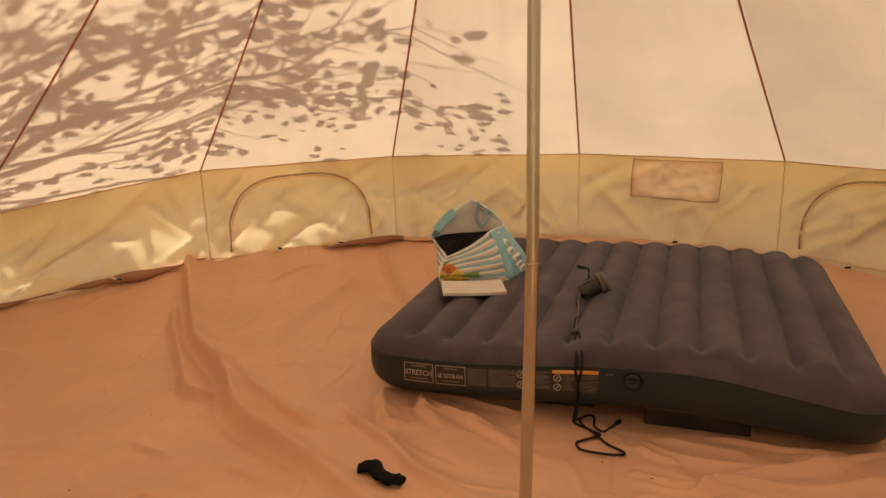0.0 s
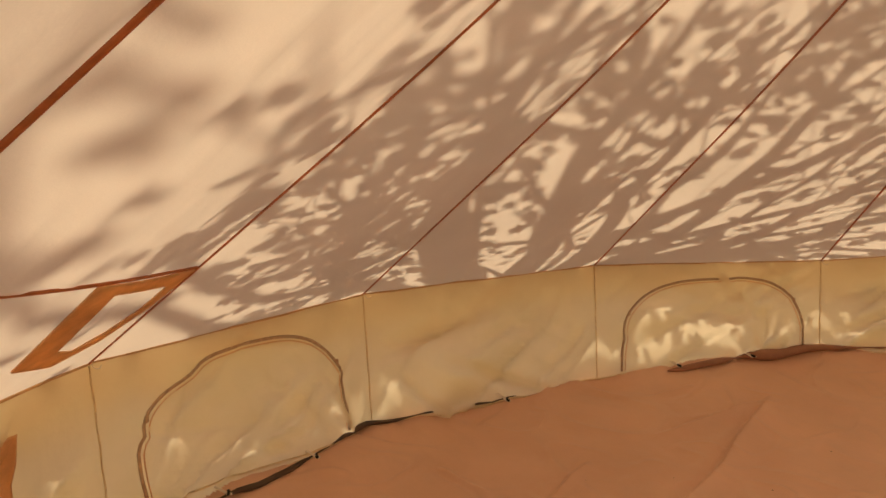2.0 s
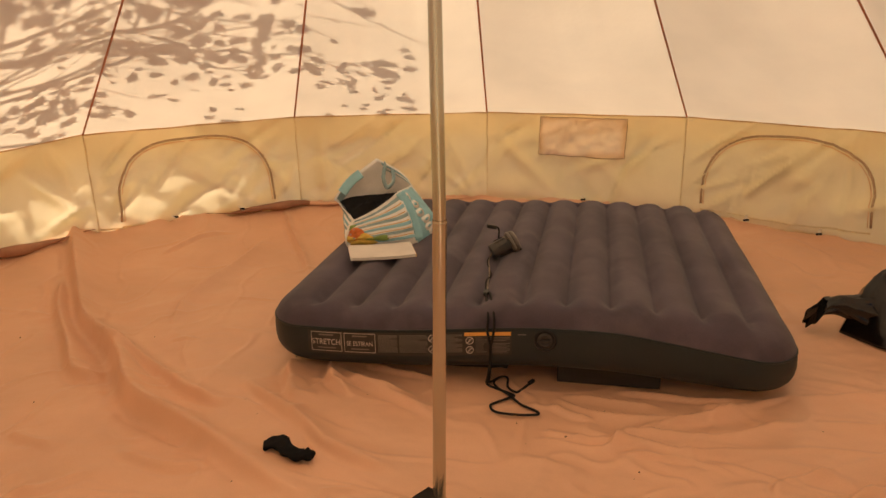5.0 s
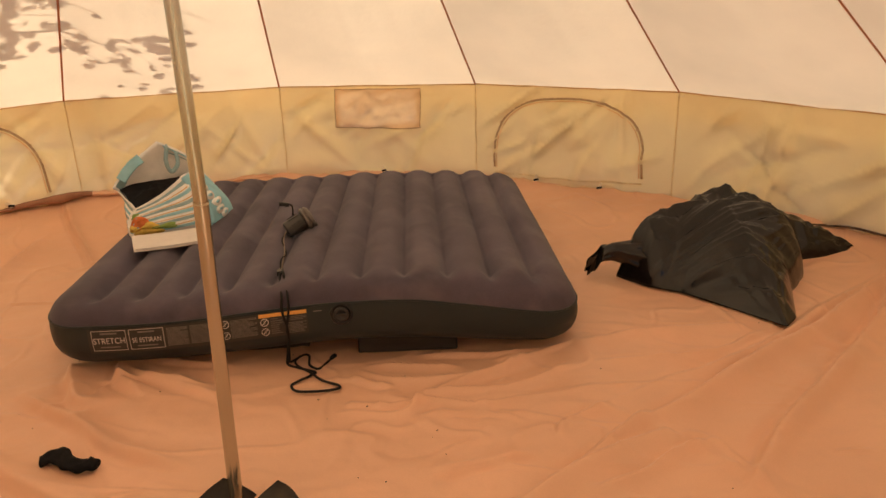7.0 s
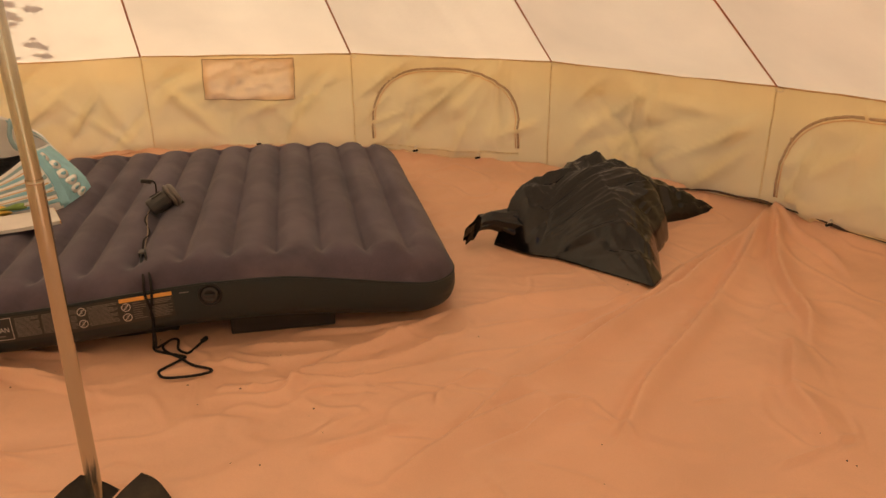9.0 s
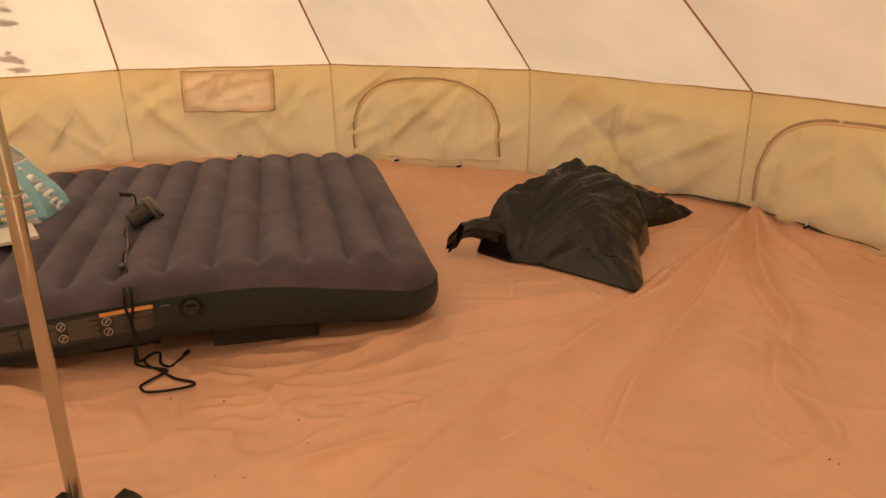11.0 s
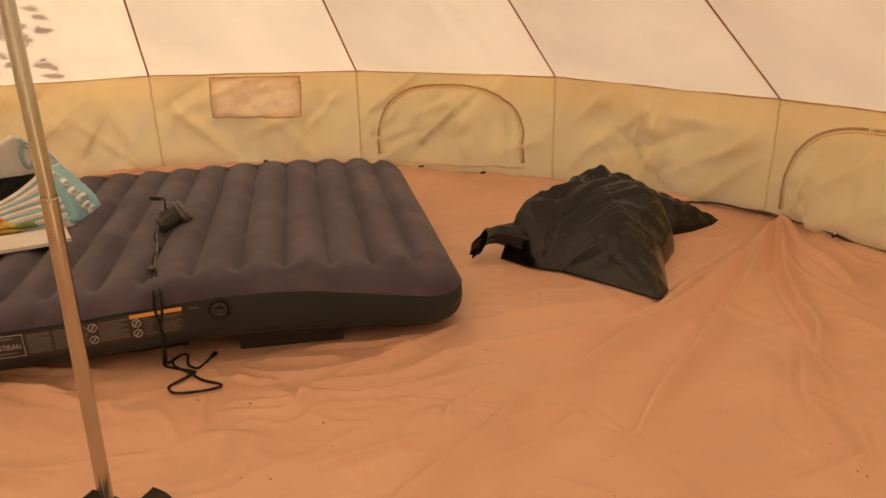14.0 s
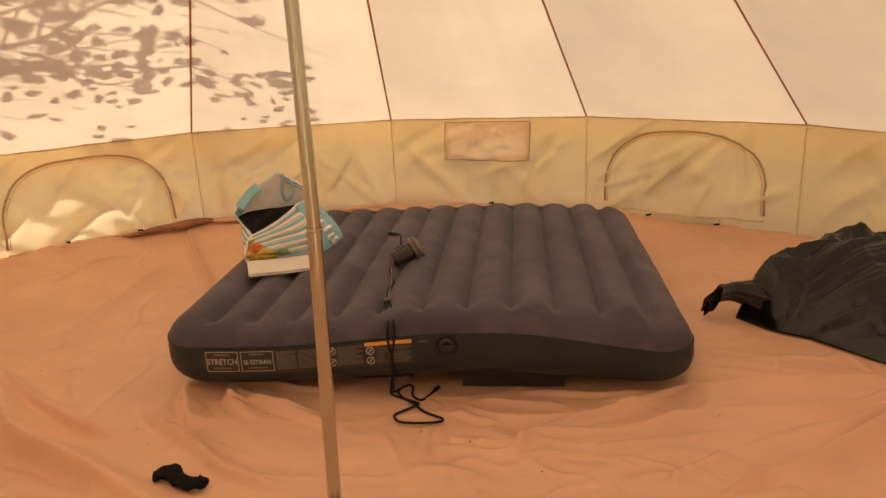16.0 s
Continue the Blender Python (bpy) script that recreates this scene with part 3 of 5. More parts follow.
# vent flap sewn on the panel behind the bed
fv2, (NX, NZ) = [], (40, 20)
for lift in (0.012,):
    for j in range(NZ):
        for i in range(NX):
            u, v = i / (NX - 1), j / (NZ - 1)
            z = 0.640 - 0.006 * u - v * (0.222 + 0.008 * u)
            w = math.sin(math.pi * u) * math.sin(math.pi * v)
            fv2.append(wall_uz(7, 0.284 + 0.438 * u - 0.006 * v, z, lift + 0.034 * w ** 0.6 * (0.4 + fbm((u * 3, v * 2.2 + u, 4), 1.6, 4))))
ff2 = grid_faces(NX, NZ)
flap = part("vent_flap", mesh_from("vent_flap", fv2, ff2, FLAPC), [o for o in wall.children if o.name.startswith("wall_panel")][7], "pinkish canvas flap over a vent")
edge = [fv2[i] for i in range(NX)] + [fv2[j * NX + NX - 1] for j in range(1, NZ)] + [fv2[(NZ - 1) * NX + i] for i in range(NX - 2, -1, -1)] + [fv2[j * NX] for j in range(NZ - 2, -1, -1)]
part("flap_binding", tube_mesh("flap_binding", [Vector(p) for p in edge], 0.0048, ZIP, 6, 0.6), flap, "tan bound edge")

# tan patch on the wall panel beside the door
pa = [wall_uz(0, 0.42 + 0.33 * i / 8, 0.545, 0.006) for i in range(9)] + [wall_uz(0, 0.75 - 0.05 * j / 6, 0.545 - 0.35 * j / 6, 0.006) for j in range(1, 7)]
part("door_patch_trim", tube_mesh("door_patch_trim", pa, 0.03, TRIM, 8, 0.12, Vector((-0.7, -0.7, 0))), [o for o in wall.children if o.name.startswith("wall_panel")][0], "tan door reinforcing tape")

# ---- tree outside, whose shade falls on the canvas ----
tree = thing("tree", "leafy broad-crowned tree standing close beside the tent", "tree", at=(0, 0, 0))
rng = random.Random(5)


def lift(k, rho, s):
    return roof_point(k % SIDES, rho) + SUN * s


def add_leaf(verts, faces, p, size, r):
    """A lobed leaf with a fold along its midrib."""
    a = Matrix.Rotation(r.uniform(0, 6.28), 3, "Z") @ Matrix.Rotation(r.uniform(-0.9, 0.9), 3, "X") @ Matrix.Rotation(r.uniform(-0.7, 0.7), 3, "Y")
    n0 = len(verts)
    outline = ((0, 0), (0.35, 0.05), (0.28, 0.28), (0.62, 0.45), (0.30, 0.58), (0.26, 0.85), (0, 1.1), (-0.26, 0.85), (-0.30, 0.58), (-0.62, 0.45), (-0.28, 0.28), (-0.35, 0.05))
    verts.append(p + a @ Vector((0, 0.5 * size, -0.04 * size)))
    for x, y in outline:
        verts.append(p + a @ Vector((x * size, y * size, 0.12 * abs(x) * size)))
    for i in range(12):
        faces.append((n0, n0 + 1 + i, n0 + 1 + (i + 1) % 12))


FORK = lift(2.65, 1.10, 2.7)
trunk_pts = spline([(FORK.x - 0.5, FORK.y + 0.15, -0.1), (FORK.x - 0.42, FORK.y + 0.12, 0.9), (FORK.x - 0.15, FORK.y + 0.05, 1.9), FORK], 14)
part("trunk", tube_mesh("trunk", trunk_pts, [0.21 - 0.008 * i for i in range(14)], BARK, 12), tree, "grey-brown bark")
lv, lf = [], []


def limb(path, r0, twigs, leaves, size=0.085, spread=0.55, twig_len=0.6, seed=0, from_fork=True):
    r = random.Random(seed)
    ctrl = [lift(*p) for p in path]
    if from_fork:
        ctrl = [FORK - Vector((0, 0, 0.1))] + ctrl
    n = 10 * len(ctrl)
    pts = spline(ctrl, n)
    for i in range(2, n):
        pts[i] = pts[i] + Vector((fbm(pts[i], 2.0, 2), fbm(pts[i] + Vector((9, 0, 0)), 2.0, 2), fbm(pts[i] + Vector((0, 9, 0)), 2.0, 2))) * 0.05
    part("limb", tube_mesh("limb", pts, [r0 * (1 - 0.86 * i / (n - 1)) for i in range(n)], BARK, 7), tree)
    for _ in range(twigs):
        i = r.randint(int(n * 0.35), n - 1)
        d = (pts[min(i + 1, n - 1)] - pts[max(i - 2, 0)]).normalized()
        side = Vector((r.gauss(0, 1), r.gauss(0, 1), r.gauss(0, 0.7))).normalized()
        w = (d + side * spread * 1.5).normalized()
        ln = twig_len * r.uniform(0.5, 1.3)
        tw = spline([pts[i], pts[i] + w * ln * 0.5 + side * 0.05, pts[i] + w * ln + side * 0.12 * ln], 7)
        part("twig", tube_mesh("twig", tw, [max(0.003, r0 * 0.22 * (1 - 0.12 * j)) * (0.6 if ln < 0.5 else 1) for j in range(7)], BARK, 5), tree)
        for _ in range(leaves):
            c = tw[r.randint(2, 6)] + Vector((r.gauss(0, 0.09), r.gauss(0, 0.09), r.gauss(0, 0.07)))
            add_leaf(lv, lf, c, size * r.uniform(0.6, 1.35), r)


limb([(2.3, 0.98, 2.8), (1.9, 0.80, 3.4), (1.66, 0.68, 4.0), (1.29, 0.52, 4.8)], 0.13, 14, 8, seed=1)
limb([(2.2, 0.90, 3.0), (1.72, 0.69, 3.6), (1.2, 0.50, 4.4)], 0.09, 12, 8, seed=2)
limb([(2.62, 0.95, 2.9), (2.37, 0.74, 3.4), (2.18, 0.50, 4.4)], 0.12, 15, 9, seed=3)
limb([(2.87, 0.97, 2.6), (2.77, 0.74, 3.0), (2.80, 0.57, 3.4), (2.84, 0.42, 4.0)], 0.075, 15, 8, seed=4)
limb([(3.11, 0.98, 2.5), (3.30, 0.75, 2.8), (3.31, 0.57, 3.2), (3.43, 0.45, 3.6)], 0.065, 12, 6, seed=5)
limb([(3.36, 0.98, 2.4), (3.85, 0.78, 2.5), (4.21, 0.65, 2.7), (4.72, 0.60, 2.9), (5.04, 0.60, 3.0)], 0.06, 12, 5, seed=6)
limb([(3.64, 0.98, 2.2), (4.10, 0.80, 2.2), (4.59, 0.70, 2.3), (5.12, 0.66, 2.5)], 0.05, 12, 6, seed=7)
limb([(3.89, 0.80, 2.0), (4.38, 0.76, 1.9), (5.04, 0.72, 1.8), (5.53, 0.64, 2.0), (6.03, 0.61, 2.1)], 0.035, 9, 3, seed=8)
limb([(3.72, 0.67, 2.6), (4.18, 0.61, 2.7), (4.81, 0.58, 2.9)], 0.05, 10, 5, seed=9)
limb([(1.86, 0.96, 2.6), (1.42, 0.80, 2.8), (1.0, 0.70, 3.2)], 0.05, 14, 8, seed=10)
limb([(1.2, 0.90, 4.6), (0.7, 0.70, 6.2), (0.4, 0.60, 7.2)], 0.05, 5, 6, size=0.10, seed=11)
limb([(1.5, 1.0, 5.0), (0.6, 0.85, 7.0), (0.1, 0.75, 8.0), (-0.4, 0.6, 8.5)], 0.06, 5, 6, size=0.10, seed=12)
limb([(3.4, 1.0, 1.9), (4.0, 0.93, 1.6), (4.6, 0.90, 1.5), (5.1, 0.92, 1.5)], 0.022, 10, 9, size=0.075, spread=0.35, twig_len=0.3, seed=13)
limb([(4.2, 0.86, 1.9), (4.87, 0.82, 1.7), (5.22, 0.76, 1.6), (5.6, 0.80, 1.6), (5.85, 0.78, 1.6)], 0.022, 14, 6, size=0.068, spread=0.4, twig_len=0.34, seed=14)
limb([(5.0, 0.74, 1.8), (5.7, 0.76, 1.7), (6.1, 0.82, 1.6), (6.4, 0.85, 1.6)], 0.018, 10, 6, size=0.068, spread=0.4, twig_len=0.34, seed=15)
for n, (k0, k1, k2, r1, r2, s) in enumerate(((2.75, 2.5, 2.45, 0.78, 0.5, 2.9), (2.95, 3.05, 3.1, 0.76, 0.48, 2.7), (3.2, 3.55, 3.75, 0.78, 0.52, 2.5), (3.3, 3.75, 4.2, 0.82, 0.58, 2.4), (3.5, 4.2, 4.9, 0.86, 0.70, 2.1), (2.4, 2.05, 1.9, 0.78, 0.52, 3.2), (2.9, 3.3, 3.9, 0.80, 0.55, 3.0), (3.6, 4.4, 5.4, 0.84, 0.72, 2.0))):
    limb([(k0, 0.97, s), (k1, r1, s + 0.3), ((k1 + k2) / 2, (r1 + r2) / 2 + 0.02, s + 0.5), (k2, r2, s + 0.8)], 0.034, 9, 3, size=0.07, twig_len=0.8, spread=0.35, seed=40 + n)
limb([(1.9, 0.97, 1.9), (1.6, 0.89, 1.6), (1.35, 0.83, 1.4), (1.12, 0.78, 1.4)], 0.02, 16, 7, size=0.075, spread=0.4, twig_len=0.35, seed=61)
limb([(2.55, 1.0, 2.2), (2.3, 0.95, 2.0), (2.0, 0.93, 1.9), (1.7, 0.95, 1.8)], 0.02, 16, 8, size=0.075, spread=0.4, twig_len=0.35, seed=62)
limb([(2.9, 0.98, 2.2), (3.1, 0.93, 1.9), (3.4, 0.92, 1.7), (3.8, 0.93, 1.6)], 0.018, 14, 6, size=0.07, spread=0.4, twig_len=0.3, seed=63)
limb([(2.2, 1.06, 2.3), (3.0, 1.07, 2.0), (3.8, 1.08, 1.8), (4.5, 1.08, 1.7)], 0.03, 20, 8, size=0.085, spread=0.35, twig_len=0.35, seed=21)
limb([(3.9, 1.06, 2.0), (4.7, 1.07, 1.8), (5.3, 1.08, 1.7), (5.9, 1.06, 1.6)], 0.026, 11, 6, size=0.08, spread=0.35, twig_len=0.3, seed=22)
limb([(2.2, 1.05, 2.2), (1.7, 1.055, 2.0), (1.2, 1.055, 1.9), (0.7, 1.05, 1.9)], 0.03, 18, 9, size=0.085, spread=0.35, twig_len=0.35, seed=23)
limb([(2.4, 1.075, 2.1), (2.0, 1.08, 1.9), (1.5, 1.085, 1.8), (1.0, 1.08, 1.8)], 0.026, 18, 9, size=0.085, spread=0.35, twig_len=0.35, seed=24)
limb([(5.1, 1.065, 1.7), (5.6, 1.07, 1.6), (6.0, 1.07, 1.6), (6.5, 1.06, 1.6)], 0.022, 16, 7, size=0.075, spread=0.35, twig_len=0.3, seed=25)
limb([(5.2, 1.04, 1.6), (5.6, 1.045, 1.5), (6.0, 1.045, 1.5), (6.4, 1.045, 1.5)], 0.020, 14, 6, size=0.070, spread=0.25, twig_len=0.2, seed=26)
limb([(2.8, 1.03, 1.9), (3.6, 1.035, 1.7), (4.4, 1.035, 1.6), (5.3, 1.03, 1.6)], 0.020, 18, 7, size=0.08, spread=0.3, twig_len=0.25, seed=28)
part("crown", mesh_from("crown", lv, lf, LEAF, False), tree, "green lobed leaves")

# ---- centre pole ----
pole = thing("tent_pole", "upright galvanised steel centre pole of the tent, in jointed sections", "tent pole")


def seamed_tube(name, p0, p1, r, mat):
    n, rows = 20, 10
    verts = []
    for j in range(rows):
        c = Vector(p0).lerp(Vector(p1), j / (rows - 1))
        for i in range(n):
            a = 2 * math.pi * i / n
            rr = r * (0.965 if i == 13 else 1.0) + 0.0003 * math.sin(j * 1.7)
            verts.append(c + Vector((rr * math.cos(a), rr * math.sin(a), 0)))
    return mesh_from(name, verts, grid_faces(n, rows, True) , mat)


part("lower_section", seamed_tube("lower_section", (-0.004, -0.006, 0.012), (0.016, 0.003, 0.787), 0.0163, STEEL), pole)
part("upper_section", seamed_tube("upper_section", (0.016, 0.003, 0.785), (0.022, 0.0, 2.86), 0.0150, STEEL), pole)
v, f = lathe([(0.0158, 0.0), (0.0165, 0.001), (0.0167, 0.004), (0.0164, 0.007), (0.0151, 0.009)], 24)
part("joint_collar", mesh_from("joint_collar", [p + Vector((0.016, 0.003, 0.776)) for p in v], f, STEEL), pole, "swaged steel joint")
v, f = lathe([(0.024, 0.0), (0.026, 0.004), (0.022, 0.012), (0.0188, 0.016)], 24)
part("foot_ferrule", mesh_from("foot_ferrule", [p + Vector((-0.004, -0.006, 0.004)) for p in v], f, RUBBER), pole, "dark foot cap")


def sheet_patch(name, rows, mat, thick=0.004, n=14):
    """A stiff sheet through a small grid of control places, with thickness."""
    cross = [spline(r, n) for r in rows]
    grid = [spline([c[i] for c in cross], n) for i in range(n)]
    front = [grid[i][j] + Vector((0, 0, 0.0015 * fbm(grid[i][j], 30, 2))) for i in range(n) for j in range(n)]
    back = []
    for i in range(n):
        for j in range(n):
            du = grid[min(i + 1, n - 1)][j] - grid[max(i - 1, 0)][j]
            dv = grid[i][min(j + 1, n - 1)] - grid[i][max(j - 1, 0)]
            back.append(front[i * n + j] - du.cross(dv).normalized() * thick)
    q = n * n
    faces = grid_faces(n, n) + [tuple(v + q for v in f)[::-1] for f in grid_faces(n, n)]
    rim = list(range(n)) + [i * n + n - 1 for i in range(1, n)] + [(n - 1) * n + j for j in range(n - 2, -1, -1)] + [i * n for i in range(n - 2, 0, -1)]
    faces += [(rim[i], rim[(i + 1) % len(rim)], rim[(i + 1) % len(rim)] + q, rim[i] + q) for i in range(len(rim))]
    verts = front + back
    for p in verts:
        p.z = max(0.003, p.z)
    return mesh_from(name, verts, faces, mat)


foot = thing("pole_foot_mat", "stiff black rubber mat curled up round the foot of the pole", "rubber mat")
part("curled_wing", sheet_patch("curled_wing", [
    [(-0.165, -0.10, 0.006), (-0.125, -0.04, 0.030), (-0.080, 0.00, 0.056), (-0.030, 0.030, 0.072)],
    [(-0.14, -0.15, 0.012), (-0.095, -0.08, 0.036), (-0.045, -0.02, 0.040), (0.010, 0.018, 0.050)],
    [(-0.08, -0.18, 0.016), (-0.05, -0.11, 0.016), (-0.010, -0.05, 0.008), (0.045, 0.005, 0.022)]], RUBBER), foot)
part("standing_wing", sheet_patch("standing_wing", [
    [(-0.05, -0.13, 0.018), (0.000, -0.09, 0.028), (0.050, -0.05, 0.052), (0.100, -0.020, 0.070)],
    [(-0.02, -0.16, 0.012), (0.040, -0.12, 0.034), (0.095, -0.08, 0.048), (0.130, -0.04, 0.050)],
    [(0.03, -0.20, 0.004), (0.095, -0.16, 0.006), (0.135, -0.11, 0.010), (0.155, -0.07, 0.006)]], RUBBER), foot, "edge standing up beside the pole")

# ---- air bed ----
BW, BD, SPAN = 1.836, 1.66, 1.77
bed_turn = Matrix.Rotation(radians(-12.6), 4, "Z")
BED_M = Matrix.Translation(Vector((0.268, 0.672, 0)) + (bed_turn @ Vector((0, BD / 2, 0)))) @ bed_turn
ZM, BH, BR = 0.138, 0.114, 0.105
CHANNELS = 12


def bed_lift(x, y):
    back = (y + BD / 2) / BD
    f = 1 - 0.8 * back
    return 0.015 * back + 0.060 * math.exp(-(((x - 0.15) / 0.52) ** 2)) * f


def bowed(x, y):
    """The front side bellies out a little in its middle."""
    return y - 0.045 * (1 - (x / (BW / 2)) ** 2) * max(0.0, -y / (BD / 2)) ** 2


def rounded(bx, by, d):
    """A place on the bed's outline, drawn in by d; (bx, by) lies on the edge of the square -1..1."""
    hx, hy = BW / 2 - d * BW / BD, BD / 2 - d
    rc = max(0.012, 0.15 - 0.25 * d)
    rc = min(rc, hx * 0.9, hy * 0.9)
    x, y = bx * hx, by * hy
    ax, ay = abs(x) - (hx - rc), abs(y) - (hy - rc)
    if ax > 0 and ay > 0:
        m = max(ax, ay)
        ln = math.hypot(ax, ay)
        ax, ay = ax * m / ln, ay * m / ln
        x, y = math.copysign(hx - rc + ax, x), math.copysign(hy - rc + ay, y)
    return x, y


PER = []
NSX, NSY = 260, 100
for i in range(NSX):
    PER.append((-1 + 2 * i / NSX, -1.0))
for i in range(NSY):
    PER.append((1.0, -1 + 2 * i / NSY))
for i in range(NSX):
    PER.append((1 - 2 * i / NSX, 1.0))
for i in range(NSY):
    PER.append((-1.0, 1 - 2 * i / NSY))


def side_drop(x, t):
    """The seam runs lower towards one end of the bed."""
    u = max(0.0, min(1.0, (x - 0.28) / 0.62))
    return 0.046 * u * u * (3 - 2 * u) * (1 - t) ** 1.2


def bed_z(x, y, d, top):
    t = min(1.0, d / BR)
    z = BH * max(0.0, 1 - (1 - t) ** 2.8) ** (1 / 2.6)
    if top:
        s = ((x - 0.012) / SPAN + 0.5) * CHANNELS
        edge = min(BD / 2 - abs(y), 0.4)
        mask = max(0.0, min(1.0, (edge - (0.052 if y < 0 else 0.016)) / 0.08))
        mask = mask * mask * (3 - 2 * mask)
        inner = max(0.0, min(1.0, (SPAN / 2 - abs(x) - 0.06) / 0.05))
        valley = (1 - abs(math.sin(math.pi * s)) ** 1.25) ** 1.8
        z -= 0.033 * valley * mask * inner
        z += 0.006 * math.sin(math.pi * (s % 1)) * mask
        z += 0.004 * fbm((x, y, 2), 2.2, 3)
        # a dimple where each weld ends
        z -= 0.007 * math.exp(-(((edge - 0.078) / 0.02) ** 2)) * valley ** 2 * inner
        z += 0.003 * fbm((x, y * 1.2, 6), 2.5, 2) * mask
        return ZM + z + bed_lift(x, y) - side_drop(x, t)
    return ZM - z * 0.96 + bed_lift(x, y) * 0.9 - 0.6 * side_drop(x, t)


SEAM_D = 0.0040
top_d = [SEAM_D] + [BR * (1 - math.cos(a)) for a in np.linspace(0.45, math.pi / 2, 9)] + [BR + (BD / 2 - 0.004 - BR) * (i / 84) for i in range(1, 85)]
bed = thing("air_bed", "charcoal flocked air bed with green-black vinyl sides, propped on boards", "air bed")


def bed_sheet(name, ds, top, mat):
    verts = []
    for d in ds:
        for bx, by in PER:
            x, y = rounded(bx, by, d)
            z = bed_z(x, y, d, top) if d > 0 else ZM + bed_lift(x, y) - side_drop(x, 0.0)
            if not top and d in ds[:3] and ds.index(d) < 3:
                z = bed_z(x, y, d, True)
            verts.append(BED_M @ Vector((x, bowed(x, y), z)))
    faces = grid_faces(len(PER), len(ds), True)
    if not top:
        faces = [q[::-1] for q in faces]
    faces.append(tuple((len(ds) - 1) * len(PER) + i for i in range(len(PER))))
    return mesh_from(name, verts, faces, mat)


part("flocked_top", bed_sheet("flocked_top", top_d, True, FLOCK), bed, "flocked top welded into long channels")
part("vinyl_side", bed_sheet("vinyl_side", [SEAM_D, SEAM_D * 0.45, SEAM_D * 0.12, 0.0] + [BR * (1 - math.cos(a)) for a in np.linspace(0.08, math.pi / 2, 10)] + [BR + 0.12, BR + 0.3, BD / 2 - 0.004], False, PVC), bed, "dark green vinyl side")


def seam_z(x, y):
    return bed_z(x, y, SEAM_D, True)


ring = []
for bx, by in PER[::2]:
    x, y = rounded(bx, by, SEAM_D * 0.8)
    ring.append(BED_M @ Vector((x, bowed(x, y), seam_z(x, y))))
ring.append(ring[0])
part("welt", tube_mesh("welt", ring, 0.0035, PVC, 6), bed, "welded seam round the side")


def bed_front(x, h, out=0.002):
    """A place on the bed's front side: x along it, h above the middle of the side."""
    t = min(1.0, abs(h) / BH)
    d = BR * (1 - max(0.0, 1 - t ** 2.6) ** (1 / 2.8))
    y = -BD / 2 + d
    z = ZM + bed_lift(x, y) + h
    return BED_M @ Vector((x, bowed(x, y) - out, z))


def front_patch(name, x0, x1, h0, h1, mat, parent, out=0.002, n=14, skew=0.0, label=""):
    rows = 6
    verts = [bed_front(x0 + (x1 - x0) * i / n + skew * j / rows, h0 + (h1 - h0) * j / rows, o) for o in (out, out - 0.001) for j in range(rows + 1) for i in range(n + 1)]
    m = (n + 1) * (rows + 1)
    faces = grid_faces(n + 1, rows + 1) + [tuple(q + m for q in f)[::-1] for f in grid_faces(n + 1, rows + 1)]
    return part(name, mesh_from(name, verts, faces, mat), parent, label)


def front_text(words, x, h, size, mat, parent, stretch=1.0):
    cu = bpy.data.curves.new("lettering", "FONT")
    cu.body, cu.size, cu.align_x, cu.extrude = words, size, "CENTER", 0.0002
    tmp = new("lettering", cu)
    bpy.context.view_layer.update()
    me = bpy.data.meshes.new_from_object(tmp.evaluated_get(bpy.context.evaluated_depsgraph_get()))
    bpy.data.objects.remove(tmp)
    for vt in me.vertices:
        vt.co = bed_front(x + vt.co.x * stretch, h + vt.co.y, 0.0048 + vt.co.z)
    me.materials.clear()
    me.materials.append(mat)
    return part("lettering", me, parent, "pale grey word printed on the side")


LX0, LX1, LH0, LH1 = -0.735, -0.01, -0.046, 0.040
label = front_patch("printed_label", LX0, LX1, LH0, LH1, LABEL, bed, 0.0025, 40, label="dark label with pale print")
rng = random.Random(8)
for a, b, word in ((-0.722, -0.607, "STRETCH"), (-0.597, -0.482, "SE ESTIRAN")):
    for x0, x1, h0, h1 in ((a, b, LH1 - 0.006, LH1 - 0.0045), (a, b, LH0 + 0.010, LH0 + 0.0115), (a, a + 0.0015, LH0 + 0.012, LH1 - 0.006), (b - 0.0015, b, LH0 + 0.012, LH1 - 0.006)):
        front_patch("frame_line", x0, x1, h0, h1, PRINTB, label, 0.0045, 6)
    front_text(word, (a + b) / 2, -0.010, 0.030 if word == "STRETCH" else 0.024, PRINTB, label, 0.86 if word == "STRETCH" else 0.80)
    front_patch("text_bar", a + 0.03, b - 0.03, 0.023, 0.028, PRINT, label, 0.0045, 6)
    front_patch("text_bar", a + 0.024, b - 0.024, -0.025, -0.021, PRINT, label, 0.0045, 6)
for a, b, rows in ((-0.472, -0.402, 17), (-0.395, -0.295, 16), (-0.262, -0.175, 16), (-0.13, -0.092, 9), (-0.085, -0.015, 13)):
    for i in range(rows):
        h = LH1 - 0.008 - (0.066 / rows) * i - (0.012 if a > -0.17 else 0)
        if h < LH0 + 0.008 or (a > -0.1 and i == 3):
            continue
        end = b - rng.uniform(0, 0.35) * (b - a) * (rng.random() < 0.4)
        front_patch("text_bar", a, end, h - 0.0015, h, PRINT, label, 0.0045, 4)
